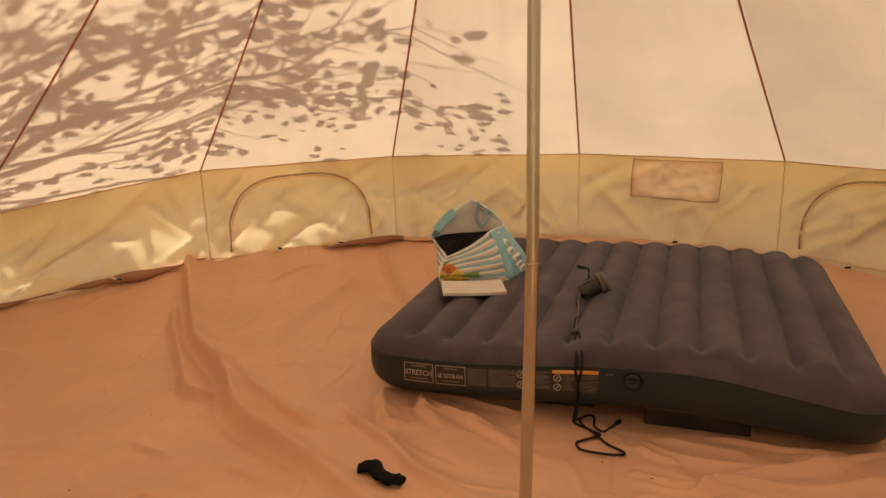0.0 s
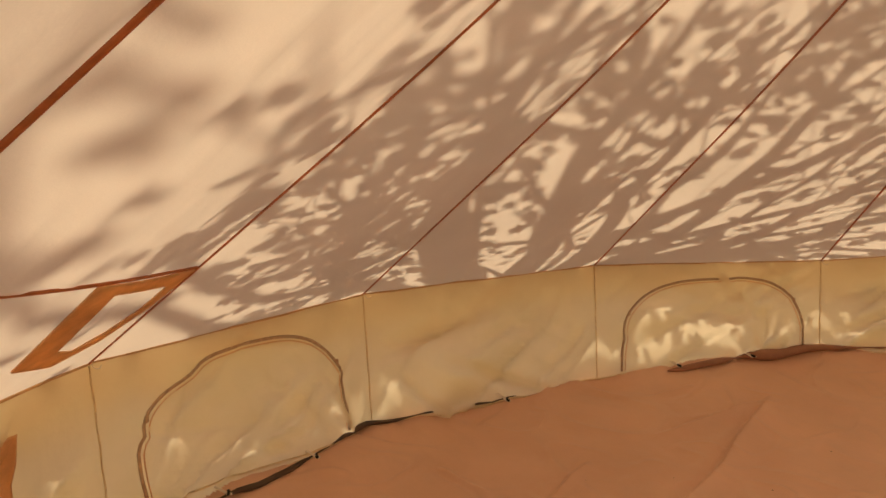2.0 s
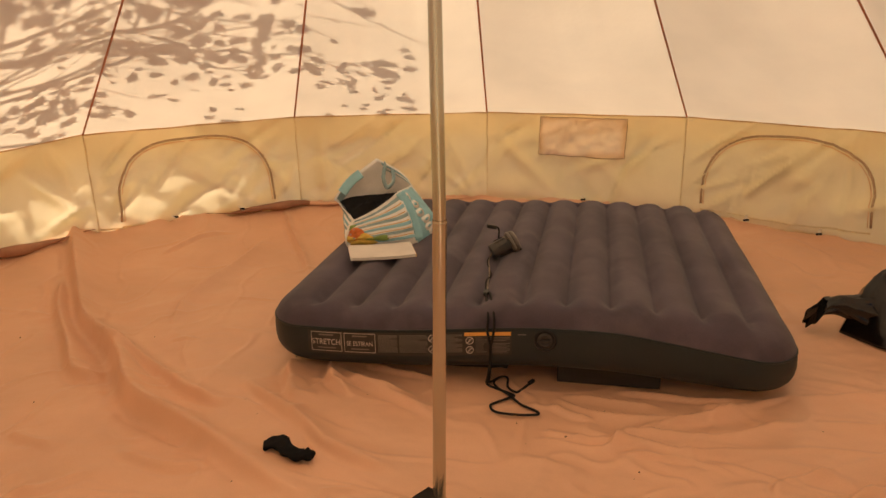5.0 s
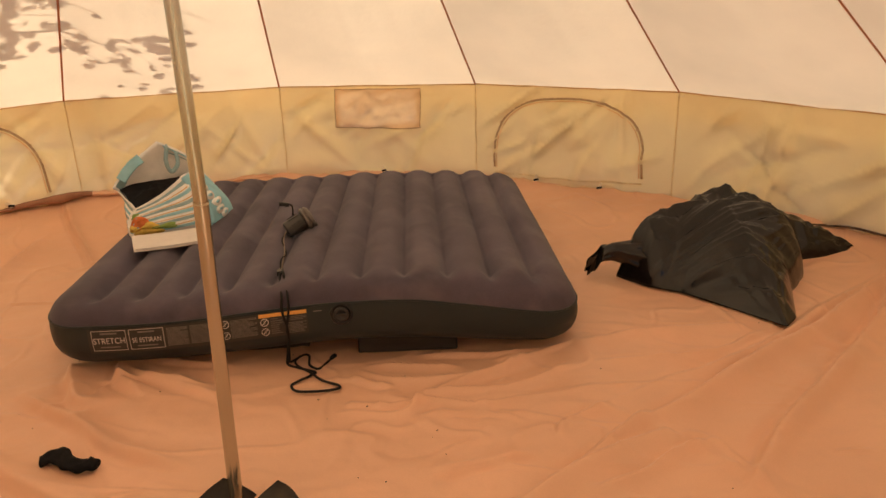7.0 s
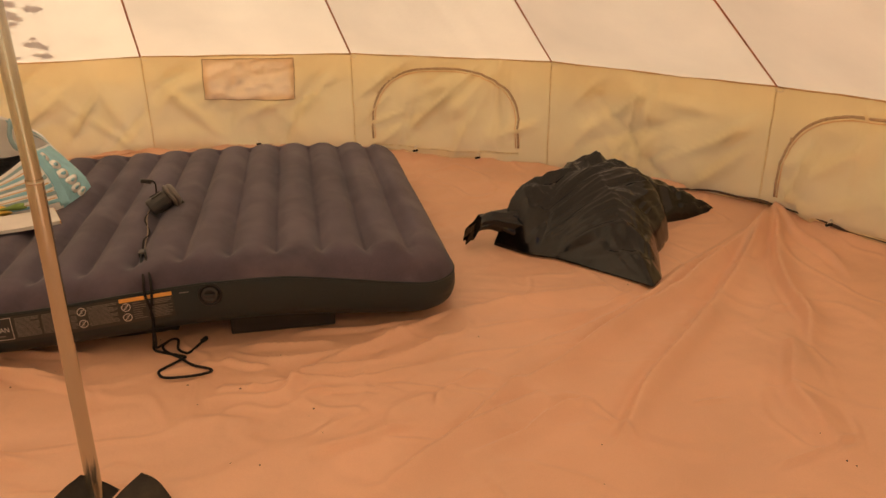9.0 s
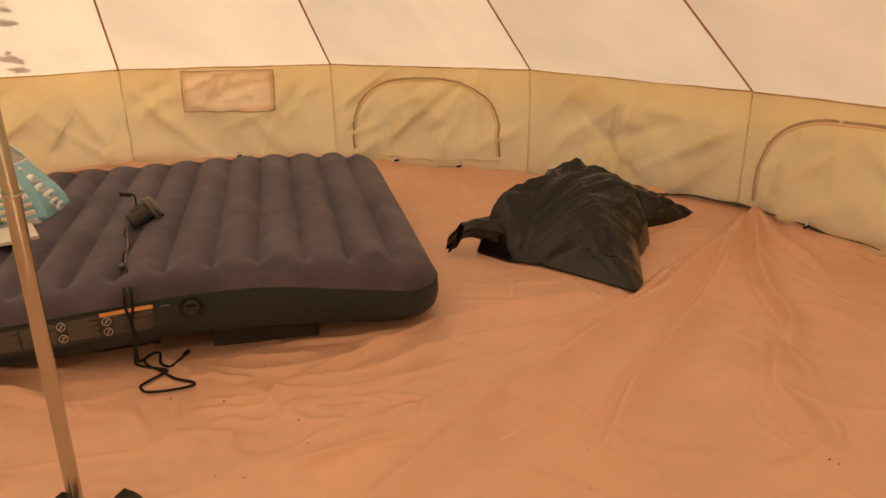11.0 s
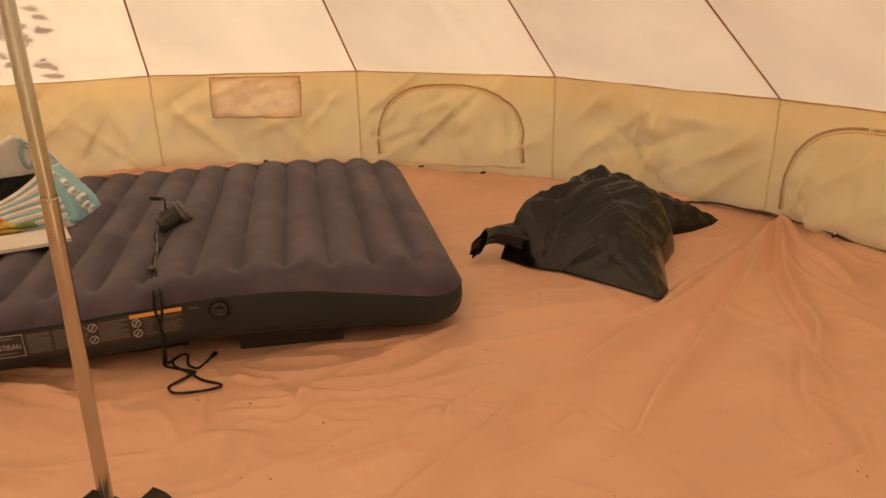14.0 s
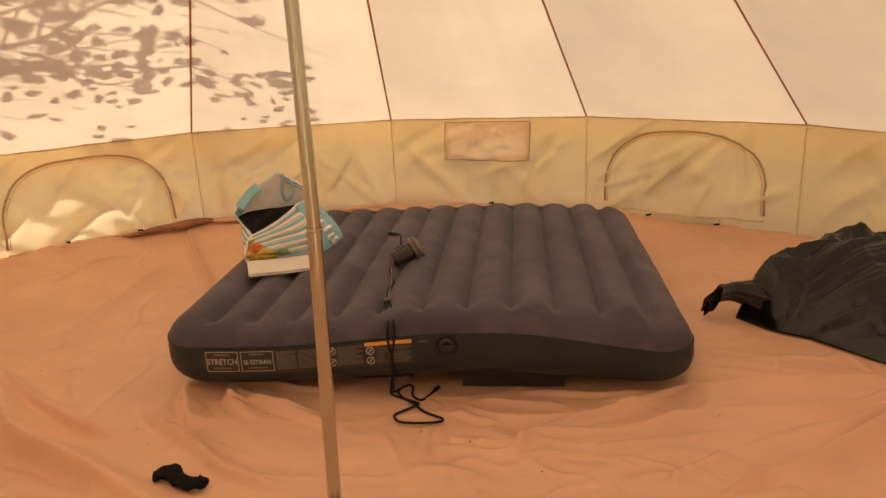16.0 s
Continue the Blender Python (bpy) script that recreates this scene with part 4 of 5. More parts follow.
for x, h in ((-0.279, 0.020), (-0.279, -0.020), (-0.150, 0.010), (-0.150, -0.024)):
    pts = [bed_front(x + 0.0125 * math.cos(2 * math.pi * i / 20), h + 0.0125 * math.sin(2 * math.pi * i / 20), 0.004) for i in range(21)]
    part("warning_ring", tube_mesh("warning_ring", pts, 0.0013, PRINTB, 5), label)
    pts = [bed_front(x + 0.009 * c, h + 0.009 * c, 0.004) for c in (-1, 0, 1)]
    part("warning_bar", tube_mesh("warning_bar", pts, 0.0012, PRINTB, 5), label)
    front_patch("warning_sign", x - 0.003, x + 0.003, h - 0.006, h + 0.007, PRINT, label, 0.0045, 2)
front_patch("orange_strip", -0.168, -0.012, LH1 - 0.0135, LH1 - 0.0015, ORANGE, label, 0.0046, 10, label="orange strip of the label")
front_patch("small_print", 0.010, 0.038, 0.027, 0.030, PRINT, bed, 0.003, 3)

# valve
vc = bed_front(0.100, 0.010, 0.0)
vm = Matrix.Translation(vc) @ bed_turn @ Matrix.Rotation(radians(82), 4, "X")
valve = part("valve", mesh_from("valve", *[([vm @ p for p in a] if i == 0 else a) for i, a in enumerate(lathe([(0.030, -0.004), (0.036, 0.0), (0.037, 0.004), (0.034, 0.007), (0.029, 0.007), (0.027, 0.003)], 32))], VALVE), bed, "round black air valve")
part("valve_plug", mesh_from("valve_plug", *[([vm @ p for p in a] if i == 0 else a) for i, a in enumerate(lathe([(0.024, 0.0), (0.026, 0.006), (0.024, 0.010), (0.014, 0.011), (0.012, 0.008), (0.002, 0.008)], 28))], PUMPD), valve)
bmv = block(0.034, 0.007, 0.008, 0.002)
bmv.transform(vm @ Matrix.Translation((0, 0, 0.012)))
part("valve_tab", bm_mesh("valve_tab", bmv, PUMPD), valve)

# boards under the bed


def board(name, x0, x1, y0, depth, high, label):
    bm = block(x1 - x0, depth, high, 0.006)
    for vt in bm.verts:
        vt.co += Vector((fbm(vt.co, 5, 2), fbm(vt.co + Vector((3, 0, 0)), 5, 2), 0)) * 0.004
    bm.transform(BED_M @ Matrix.Translation(((x0 + x1) / 2, y0 + depth / 2 + 0.06, high / 2 + 0.002)))
    return tagged(new(name, bm_mesh(name, bm, WOOD)), label, "board", "boards under the bed")


board("wooden_board", 0.135, 0.480, -BD / 2 + 0.005, 0.5, 0.080, "dark stained board propping up the air bed")
board("wooden_board", -0.30, -0.045, -BD / 2 + 0.07, 0.5, 0.085, "dark stained board tucked under the air bed")
board("wooden_board", -0.56, -0.31, -BD / 2 + 0.16, 0.5, 0.045, "dark stained board in the shade under the air bed")


def bed_top(x, y):
    """The height of the bed's top at a world place."""
    q = BED_M.inverted() @ Vector((x, y, 0))
    return bed_z(q.x, q.y, min(BD / 2 - abs(q.y), BW / 2 - abs(q.x)), True)


# ---- book on the bed ----
book = thing("book", "white-covered paperback book lying flat on the air bed", "book")
bk = Matrix.Translation((-0.222, 1.398, bed_top(-0.222, 1.398) + 0.012)) @ Matrix.Rotation(radians(9), 4, "Z") @ Matrix.Rotation(radians(1.5), 4, "Y")
for nm, sz, z, mat, off in (("pages", (0.262, 0.176, 0.009), 0.0, PAPER, 0.003), ("front_cover", (0.272, 0.184, 0.0018), 0.0056, COVER, 0.0), ("back_cover", (0.272, 0.184, 0.0018), -0.0056, COVER, 0.0)):
    bm = block(*sz, 0.0008, 1)
    bmesh.ops.subdivide_edges(bm, edges=bm.edges[:], cuts=3, use_grid_fill=True)
    for vt in bm.verts:
        vt.co.z += z + 0.012 * (vt.co.x / 0.14) ** 2 * (0.5 if vt.co.x > 0 else 0.2)
        vt.co.x += off
    bm.transform(bk)
    part(nm, bm_mesh(nm, bm, mat), book, "blank white cover" if "cover" in nm else "")
bm = block(0.0035, 0.184, 0.013, 0.0008, 1)
bm.transform(bk @ Matrix.Translation((0.136, 0, 0.004)))
part("spine", bm_mesh("spine", bm, BAND), book, "tan spine edge")

# ---- striped tote bag ----
tote = thing("tote_bag", "teal and white striped shopping tote slumped open on the air bed", "tote bag")
BASE = [Vector(p) for p in ((-0.385, 1.535, 0.262), (-0.070, 1.545, 0.262), (0.035, 1.80, 0.255), (-0.30, 1.86, 0.265))]
TOP = [Vector(p) for p in ((-0.350, 1.560, 0.378), (-0.150, 1.620, 0.488), (-0.100, 1.86, 0.46), (-0.455, 1.78, 0.420))]
BACKPEAK = Vector((-0.258, 1.84, 0.600))


def tote_point(s, v, inset=0.0):
    """s: 0..4 round the bag's four sides, v: 0 at the base to 1 at the rim."""
    i = int(s) % 4
    t = s - int(s)
    e = t * t * (3 - 2 * t) * 0.35 + t * 0.65
    b = BASE[i].lerp(BASE[(i + 1) % 4], e)
    c = TOP[i].lerp(TOP[(i + 1) % 4], e)
    if i == 2:
        c += (BACKPEAK - (TOP[2] + TOP[3]) / 2) * max(0.0, min(t / 0.5, (1 - t) / 0.5)) ** 0.8
    if i == 0:
        c.z -= 0.012 * math.sin(math.pi * t)
    p = b.lerp(c, v)
    mid = (BASE[0] + BASE[2]) / 2
    o = Vector((p.x - mid.x, p.y - mid.y, 0)).normalized()
    puff = (0.045 * math.sin(math.pi * min(1, v * 1.05)) * (0.5 + 0.5 * math.sin(math.pi * t))) * (1 - 0.5 * v)
    crease = 0.007 * fbm((s * 1.7, v * 2.5, 3), 1.7, 3)
    return p + o * (puff + crease - inset)


NS, NV = 96, 22


def tote_strip(name, s0, s1, v0, v1, mat, parent, out, wave=0.0, label="", n=24, m=4):
    verts = []
    for o in (out, out - 0.0012):
        for j in range(m + 1):
            for i in range(n + 1):
                s = s0 + (s1 - s0) * i / n
                v = v0 + (v1 - v0) * j / m
                taper = wave * math.sin(7 * s + 9 * v0)
                verts.append(tote_point(s % 4, max(0, min(1, v + taper)), -o))
    q = (n + 1) * (m + 1)
    faces = grid_faces(n + 1, m + 1) + [tuple(x + q for x in f)[::-1] for f in grid_faces(n + 1, m + 1)]
    return part(name, mesh_from(name, verts, faces, mat), parent, label)


tvs = [tote_point(4 * i / NS % 4, j / (NV - 1)) for j in range(NV) for i in range(NS)] + [tote_point(4 * i / NS % 4, j / (NV - 1), 0.005) for j in range(NV) for i in range(NS)]
tfs = grid_faces(NS, NV, True) + [tuple(q + NS * NV for q in f)[::-1] for f in grid_faces(NS, NV, True)]
tfs += [((NV - 1) * NS + i, (NV - 1) * NS + (i + 1) % NS, NS * NV + (NV - 1) * NS + (i + 1) % NS, NS * NV + (NV - 1) * NS + i) for i in range(NS)]
tfs.append(tuple(range(NS))[::-1])
body = part("bag_body", mesh_from("bag_body", tvs, tfs, TOTE), tote, "off-white woven bag body")
for j in range(6):
    v0 = 0.14 + 0.145 * j
    tote_strip("stripe", 0.06 + 0.03 * (j % 2), 0.985, v0, v0 + 0.062, MUTED if j % 2 else TEAL, body, 0.0022, 0.012)
    tote_strip("stripe", 2.1, 3.9, v0, v0 + 0.062, MUTED if j % 2 else TEAL, body, 0.0022, 0.012)
tote_strip("rim_binding", 0.0, 3.999, 0.955, 1.0, TOTE, body, 0.0030, 0.0, "pale bound rim", 80, 2)
for j in range(5):
    tote_strip("stripe", 0.10, 0.95, 0.215 + 0.145 * j, 0.232 + 0.145 * j, BAND, body, 0.0018, 0.012)
tote_strip("side_panel", 1.0, 1.97, 0.02, 0.985, TEAL, body, 0.0026, 0.0, "teal gusset panel", 30, 16)
# fruit and leaf print at the lower corner


def tote_blob(name, s, v, rs, rv_, mat, out, wob):
    pts = []
    for o in (out, out - 0.001):
        pts.append(tote_point(s % 4, v, -o))
        for i in range(22):
            a = 2 * math.pi * i / 22
            r = 1 + wob * math.sin(3 * a + s * 9)
            pts.append(tote_point((s + rs * r * math.cos(a)) % 4, max(0.01, v + rv_ * r * math.sin(a)), -o))
    faces = [(0, 1 + i, 1 + (i + 1) % 22) for i in range(22)] + [(23, 24 + (i + 1) % 22, 24 + i) for i in range(22)] + [(1 + i, 24 + i, 24 + (i + 1) % 22, 1 + (i + 1) % 22) for i in range(22)]
    part(name, mesh_from(name, pts, faces, mat), body)


tote_blob("fruit_print", 0.20, 0.44, 0.15, 0.22, RED, 0.0038, 0.12)
tote_blob("fruit_print", 0.28, 0.16, 0.18, 0.13, YELLOW, 0.0036, 0.18)
tote_blob("petal_print", 0.36, 0.32, 0.10, 0.10, YELLOW, 0.0044, 0.2)
tote_blob("petal_print", 0.12, 0.30, 0.06, 0.12, YELLOW, 0.0044, 0.2)
tote_blob("leaf_print", 0.52, 0.24, 0.12, 0.07, GREENP, 0.0046, 0.25)
tote_blob("leaf_print", 0.10, 0.72, 0.08, 0.08, GREENP, 0.0040, 0.25)
tote_blob("petal_print", 0.26, 0.55, 0.07, 0.08, RED, 0.0050, 0.2)
# handles: a teal cuff on the left rim and a hanging teal loop at the back
h1 = [TOP[3].lerp(BACKPEAK, f) + Vector((0.004, -0.022, 0.004 + 0.012 * math.sin(math.pi * (f - 0.15) / 0.5))) for f in (0.16, 0.30, 0.45, 0.62)]
part("strap_handle", tube_mesh("strap_handle", spline(h1, 20), 0.024, TEAL, 10, 0.14, Vector((-0.15, -0.85, 0.5)).normalized()), tote, "teal webbing handle")
h2 = [BACKPEAK + Vector((0.035, -0.008, -0.03)), BACKPEAK + Vector((0.045, -0.055, -0.02)), BACKPEAK + Vector((0.035, -0.085, -0.075)), BACKPEAK + Vector((0.050, -0.075, -0.125)), BACKPEAK + Vector((0.078, -0.045, -0.10)), BACKPEAK + Vector((0.075, -0.02, -0.05))]
part("strap_handle", tube_mesh("strap_handle", spline(h2, 28), 0.010, MUTED, 8, 0.28, Vector((0.5, -0.8, 0.2)).normalized()), tote, "muted teal webbing handle hanging inside the rim")
h3 = [tote_point(1.02, 0.98, -0.005), tote_point(1.1, 0.70, -0.012), tote_point(1.08, 0.35, -0.012), tote_point(1.06, 0.08, -0.006)]
part("strap_handle", tube_mesh("strap_handle", spline(h3, 14), 0.020, TEAL, 8, 0.2, Vector((0.4, -0.9, 0.1)).normalized()), tote, "teal webbing running down the corner")
tote_strip("rim_stripe", 2.03, 2.46, 0.93, 0.965, TEAL, body, -0.0068, 0.004, "", 16, 2)
tote_strip("rim_stripe", 2.03, 2.44, 0.86, 0.885, MUTED, body, -0.0068, 0.006, "", 16, 2)
tote_strip("rim_stripe", 2.90, 2.99, 0.84, 0.985, MUTED, body, -0.0068, 0.0, "", 6, 4)
# rounded pale lettering shapes on the gusset, too soft to read
for n, (s, v) in enumerate(((1.30, 0.86), (1.36, 0.70), (1.34, 0.54), (1.42, 0.39), (1.44, 0.24), (1.56, 0.13))):
    tote_blob("pale_print", s, v, 0.13, 0.075, TOTE, 0.0046, 0.10)
    tote_blob("print_counter", s + 0.01 * (n % 3), v, 0.055, 0.026, TEAL, 0.0058, 0.10)
# black garment stuffed into the bag
GS, GR = 72, 18
gv, heart = [], Vector((0, 0, 0))
brim = []
for i in range(GS):
    s = 4 * i / GS
    lo, hi = tote_point(s, 0.0, 0.014), tote_point(s, 1.0, 0.014)
    level = 0.415 + 0.03 * math.sin(math.pi * min(1.0, s / 3)) + 0.012 * fbm((math.cos(s * 1.57), math.sin(s * 1.57), 4), 2.0, 2)
    brim.append(tote_point(s, max(0.3, min(0.93, (level - lo.z) / max(0.02, hi.z - lo.z))), 0.014))
    heart += brim[-1] / GS
heart.z += 0.012
for j in range(GR + 1):
    t = j / GR
    for i in range(GS):
        p = heart.lerp(brim[i], min(1.0, t * 1.12))
        if t > 0.9:
            p = tote_point(4 * i / GS, 0.28 + 2.0 * (1.0 - t), 0.016) if t == 1 else p
        else:
            p.z += (0.022 * fbm((p.x, p.y, 2), 11.0, 3) + 0.016 * (1 - abs(fbm((p.x * 2, p.y, 9), 9.0, 2)) * 3)) * (1 - t)
        gv.append(p)
garment = tagged(new("black_garment", mesh_from("black_garment", gv, grid_faces(GS, GR + 1, True), BLACKCLOTH)), "bundled black cloth garment stuffed in the tote bag", "garment")

# ---- electric air pump with its lead ----
pump = thing("air_pump", "grey-black plastic electric air pump lying on the air bed", "air pump")
pm = Matrix.Translation((0.287, 1.29, bed_top(0.292, 1.28) + 0.040)) @ Matrix.Rotation(radians(10), 4, "Z") @ Matrix.Rotation(radians(66), 4, "Y") @ Matrix.Scale(0.86, 4)


def turned(name, profile, m, mat, parent, label="", n=28):
    v, f = lathe(profile, n)
    return part(name, mesh_from(name, [m @ p for p in v], f, mat), parent, label)


turned("motor_housing", [(0.031, -0.066), (0.037, -0.063), (0.0385, -0.058), (0.0395, -0.02), (0.040, 0.02), (0.040, 0.030)], pm, PUMPM, pump)
turned("fan_ring", [(0.045, 0.030), (0.053, 0.033), (0.055, 0.040), (0.053, 0.046), (0.046, 0.048)], pm, PUMPL, pump, "grey plastic ring")
turned("fan_cover", [(0.048, 0.048), (0.052, 0.052), (0.050, 0.062), (0.040, 0.070), (0.018, 0.072), (0.016, 0.066), (0.002, 0.066)], pm, PUMPL, pump)
nz = pm @ Matrix.Translation((0.035, 0.012, 0.056)) @ Matrix.Rotation(radians(70), 4, "Y")
turned("nozzle", [(0.014, -0.01), (0.014, 0.015), (0.011, 0.03), (0.009, 0.05), (0.007, 0.052)], nz, PUMPD, pump, "dark outlet nozzle", 16)
for i in range(9):
    a = 2 * math.pi * i / 9
    bm = block(0.004, 0.004, 0.05, 0.001, 1)
    bm.transform(pm @ Matrix.Rotation(a, 4, "Z") @ Matrix.Translation((0.0425, 0, -0.012)))
    part("grip_rib", bm_mesh("grip_rib", bm, PUMPD), pump)
bm = block(0.006, 0.016, 0.010, 0.002)
bm.transform(pm @ Matrix.Translation((0.043, -0.018, 0.012)))
part("switch", bm_mesh("switch", bm, PUMPD), pump)
wire = spline([(0.270, 1.325, 0.345), (0.272, 1.33, 0.378), (0.264, 1.325, 0.393), (0.254, 1.31, 0.399)], 14)
part("short_lead", tube_mesh("short_lead", wire, 0.0035, CORD, 6), pump, "short stiff black lead")
bm = block(0.040, 0.018, 0.016, 0.004)
bm.transform(Matrix.Translation((0.239, 1.305, 0.402)) @ Matrix.Rotation(radians(15), 4, "Y") @ Matrix.Rotation(radians(12), 4, "Z"))
part("plug", bm_mesh("plug", bm, PUMPD), pump, "small black plug")

cord = thing("power_cord", "thin black cord trailing off the bed, coiled on the groundsheet", "cord")


def on_bed(x, y, up=0.004):
    return (x, y, bed_top(x, y) + up)


for dx, seed in ((0.0, 0), (0.006, 1)):
    pts = [(0.246, 1.275, bed_top(0.246, 1.275) + 0.035), on_bed(0.226, 1.24, 0.012), on_bed(0.212 + dx, 1.19), on_bed(0.220 - dx, 1.10), on_bed(0.196 + dx, 1.02), on_bed(0.188 + dx, 0.95), on_bed(0.184 + dx, 0.885)]
    part("twin_wire", tube_mesh("twin_wire", spline(pts, 40), 0.0026, WIRE if seed else CORD, 6), cord, "twisted twin wire")
bm = block(0.022, 0.034, 0.016, 0.004)
bm.transform(Matrix.Translation(on_bed(0.184, 0.868, 0.010)) @ Matrix.Rotation(radians(-8), 4, "Z"))
part("connector", bm_mesh("connector", bm, PUMPD), cord, "small black connector")


def q_front(wx, z, off=0.006):
    """On the bed's front side at a world x and height."""
    for i in range(61):
        x = -0.3 + 0.6 * i / 60
        p = bed_front(x, max(-BH * 0.98, min(BH * 0.98, z - ZM - bed_lift(x, -BD / 2))), off)
        if p.x >= wx:
            return p
    return p


edge1 = [Vector(on_bed(0.184, 0.85, 0.006)), Vector(on_bed(0.178, 0.79, 0.006)), q_front(0.168, 0.272), q_front(0.164, 0.23), q_front(0.170, 0.18), q_front(0.176, 0.13), Vector((0.172, 0.66, 0.06)), Vector((0.170, 0.68, 0.018)), Vector((0.20, 0.655, 0.012)), Vector((0.25, 0.61, 0.012)), Vector((0.245, 0.59, 0.014)), Vector((0.19, 0.56, 0.012)), Vector((0.17, 0.54, 0.012)), Vector((0.185, 0.50, 0.012)), Vector((0.25, 0.478, 0.012)), Vector((0.31, 0.475, 0.012)), Vector((0.315, 0.495, 0.012)), Vector((0.27, 0.54, 0.013)), Vector((0.235, 0.60, 0.018)), Vector((0.205, 0.66, 0.012)), Vector((0.195, 0.70, 0.014)), Vector((0.215, 0.735, 0.012))]
part("black_lead", tube_mesh("black_lead", spline(edge1, 150), 0.0042, CORD, 7), cord, "black lead with a loose coil")
edge2 = [Vector(on_bed(0.190, 0.85, 0.006)), Vector(on_bed(0.192, 0.79, 0.006)), q_front(0.190, 0.272), q_front(0.182, 0.22), q_front(0.172, 0.17), q_front(0.178, 0.13), Vector((0.178, 0.655, 0.06)), Vector((0.18, 0.70, 0.014)), Vector((0.225, 0.74, 0.012)), Vector((0.245, 0.72, 0.016)), Vector((0.24, 0.66, 0.014)), Vector((0.265, 0.625, 0.012)), Vector((0.295, 0.655, 0.012)), Vector((0.325, 0.695, 0.012))]
part("black_lead", tube_mesh("black_lead", spline(edge2, 110), 0.0042, CORD, 7), cord, "black lead with a loose end")
part("end_plug", tube_mesh("end_plug", [Vector((0.316, 0.684, 0.013)), Vector((0.332, 0.702, 0.013))], 0.0075, CORD, 8), cord)

# ---- sock ----
sock_pts = [(-0.533, 0.345, 0.022), (-0.510, 0.338, 0.026), (-0.478, 0.330, 0.026), (-0.44, 0.308, 0.022), (-0.40, 0.285, 0.022), (-0.372, 0.275, 0.022), (-0.356, 0.272, 0.016)]
n, rows = 18, 40
path = [Vector((-0.447 + (p.x + 0.445) * 0.82, 0.310 + (p.y - 0.310) * 0.82, p.z * 0.9)) for p in spline(sock_pts, rows)]
sv = []
for j, p in enumerate(path):
    t = j / (rows - 1)
    d = (path[min(j + 1, rows - 1)] - path[max(j - 1, 0)]).normalized()
    side = Vector((-d.y, d.x, 0)).normalized()
    w = 0.023 * min(1, (t / 0.06)) ** 0.5 * min(1, ((1 - t) / 0.05)) ** 0.5 + 0.012 * math.exp(-(((t - 0.30) / 0.13) ** 2))
    shift = 0.018 * math.exp(-(((t - 0.30) / 0.13) ** 2)) - 0.010 * math.exp(-(((t - 0.62) / 0.2) ** 2))
    for i in range(n):
        a = 2 * math.pi * i / n
        wr = 1 + 0.12 * fbm((t * 5, math.cos(a), math.sin(a)), 1.5, 3)
        sv.append(p + side * (w * math.cos(a) * wr + shift) + Vector((0, 0, max(-p.z + 0.003, 0.015 * math.sin(a) * wr + 0.006 * fbm((t * 6, a, 1), 1.3, 2)))))
sockf = grid_faces(n, rows, True) + [tuple(range(n))[::-1], tuple((rows - 1) * n + i for i in range(n))]
sock_ob = thing("sock", "single black ankle sock lying on the groundsheet", "sock")
part("foot", mesh_from("foot", sv, sockf, BLACKCLOTH), sock_ob)
part("cuff", tube_mesh("cuff", spline([path[rows - 6], path[rows - 3], path[rows - 1] + Vector((0.006, -0.004, 0))], 8), [0.018, 0.020, 0.022, 0.023, 0.023, 0.022, 0.021, 0.018], BLACKCLOTH, 14, 0.55, Vector((0, 0, 1))), sock_ob, "ribbed cuff")

# ---- black bin liner ----
BAGC = Vector((2.0, 0.95, 0))
OUTLINE = [(0.0, 0.375), (0.55, 0.33), (1.2, 0.29), (1.9, 0.30), (2.5, 0.39), (2.93, 0.43), (3.3, 0.36), (3.69, 0.305), (4.26, 0.39), (4.57, 0.56), (4.72, 0.50), (5.18, 0.335), (5.70, 0.35)]


def liner_outline(a):
    a %= 2 * math.pi
    pts = OUTLINE + [(2 * math.pi, OUTLINE[0][1])]
    for (a0, r0), (a1, r1) in zip(pts, pts[1:]):
        if a0 <= a <= a1:
            t = (a - a0) / (a1 - a0)
            # straight edge between two corners
            x0, y0, x1, y1 = r0 * math.cos(a0), r0 * math.sin(a0), r1 * math.cos(a1), r1 * math.sin(a1)
            cross = math.cos(a) * (y1 - y0) - math.sin(a) * (x1 - x0)
            return (x0 * (y1 - y0) - y0 * (x1 - x0)) / cross if abs(cross) > 1e-6 else r0 + (r1 - r0) * t
    return OUTLINE[0][1]


def crumple(p, scale, stretch=(1, 1, 1)):
    """Flat facets meeting in sharp creases, as stiff film folds."""
    d, _ = noise.voronoi(Vector((p[0] * stretch[0], p[1] * stretch[1], p[2] * stretch[2])) * scale)
    return d[0] - d[1]


def film_folds(x, y, z, fx, fy, turns, seed):
    """Long folds that run out from one gathered place."""
    ang, dist = math.atan2(y - fy, x - fx), math.hypot(x - fx, y - fy)
    f = noise.noise(Vector((ang * turns, dist * 1.3, seed)))
    g = noise.noise(Vector((ang * turns * 2.3, dist * 2.0, seed + 7)))
    return (1 - 2.2 * abs(f)) * 0.7 + (1 - 2.2 * abs(g)) * 0.3


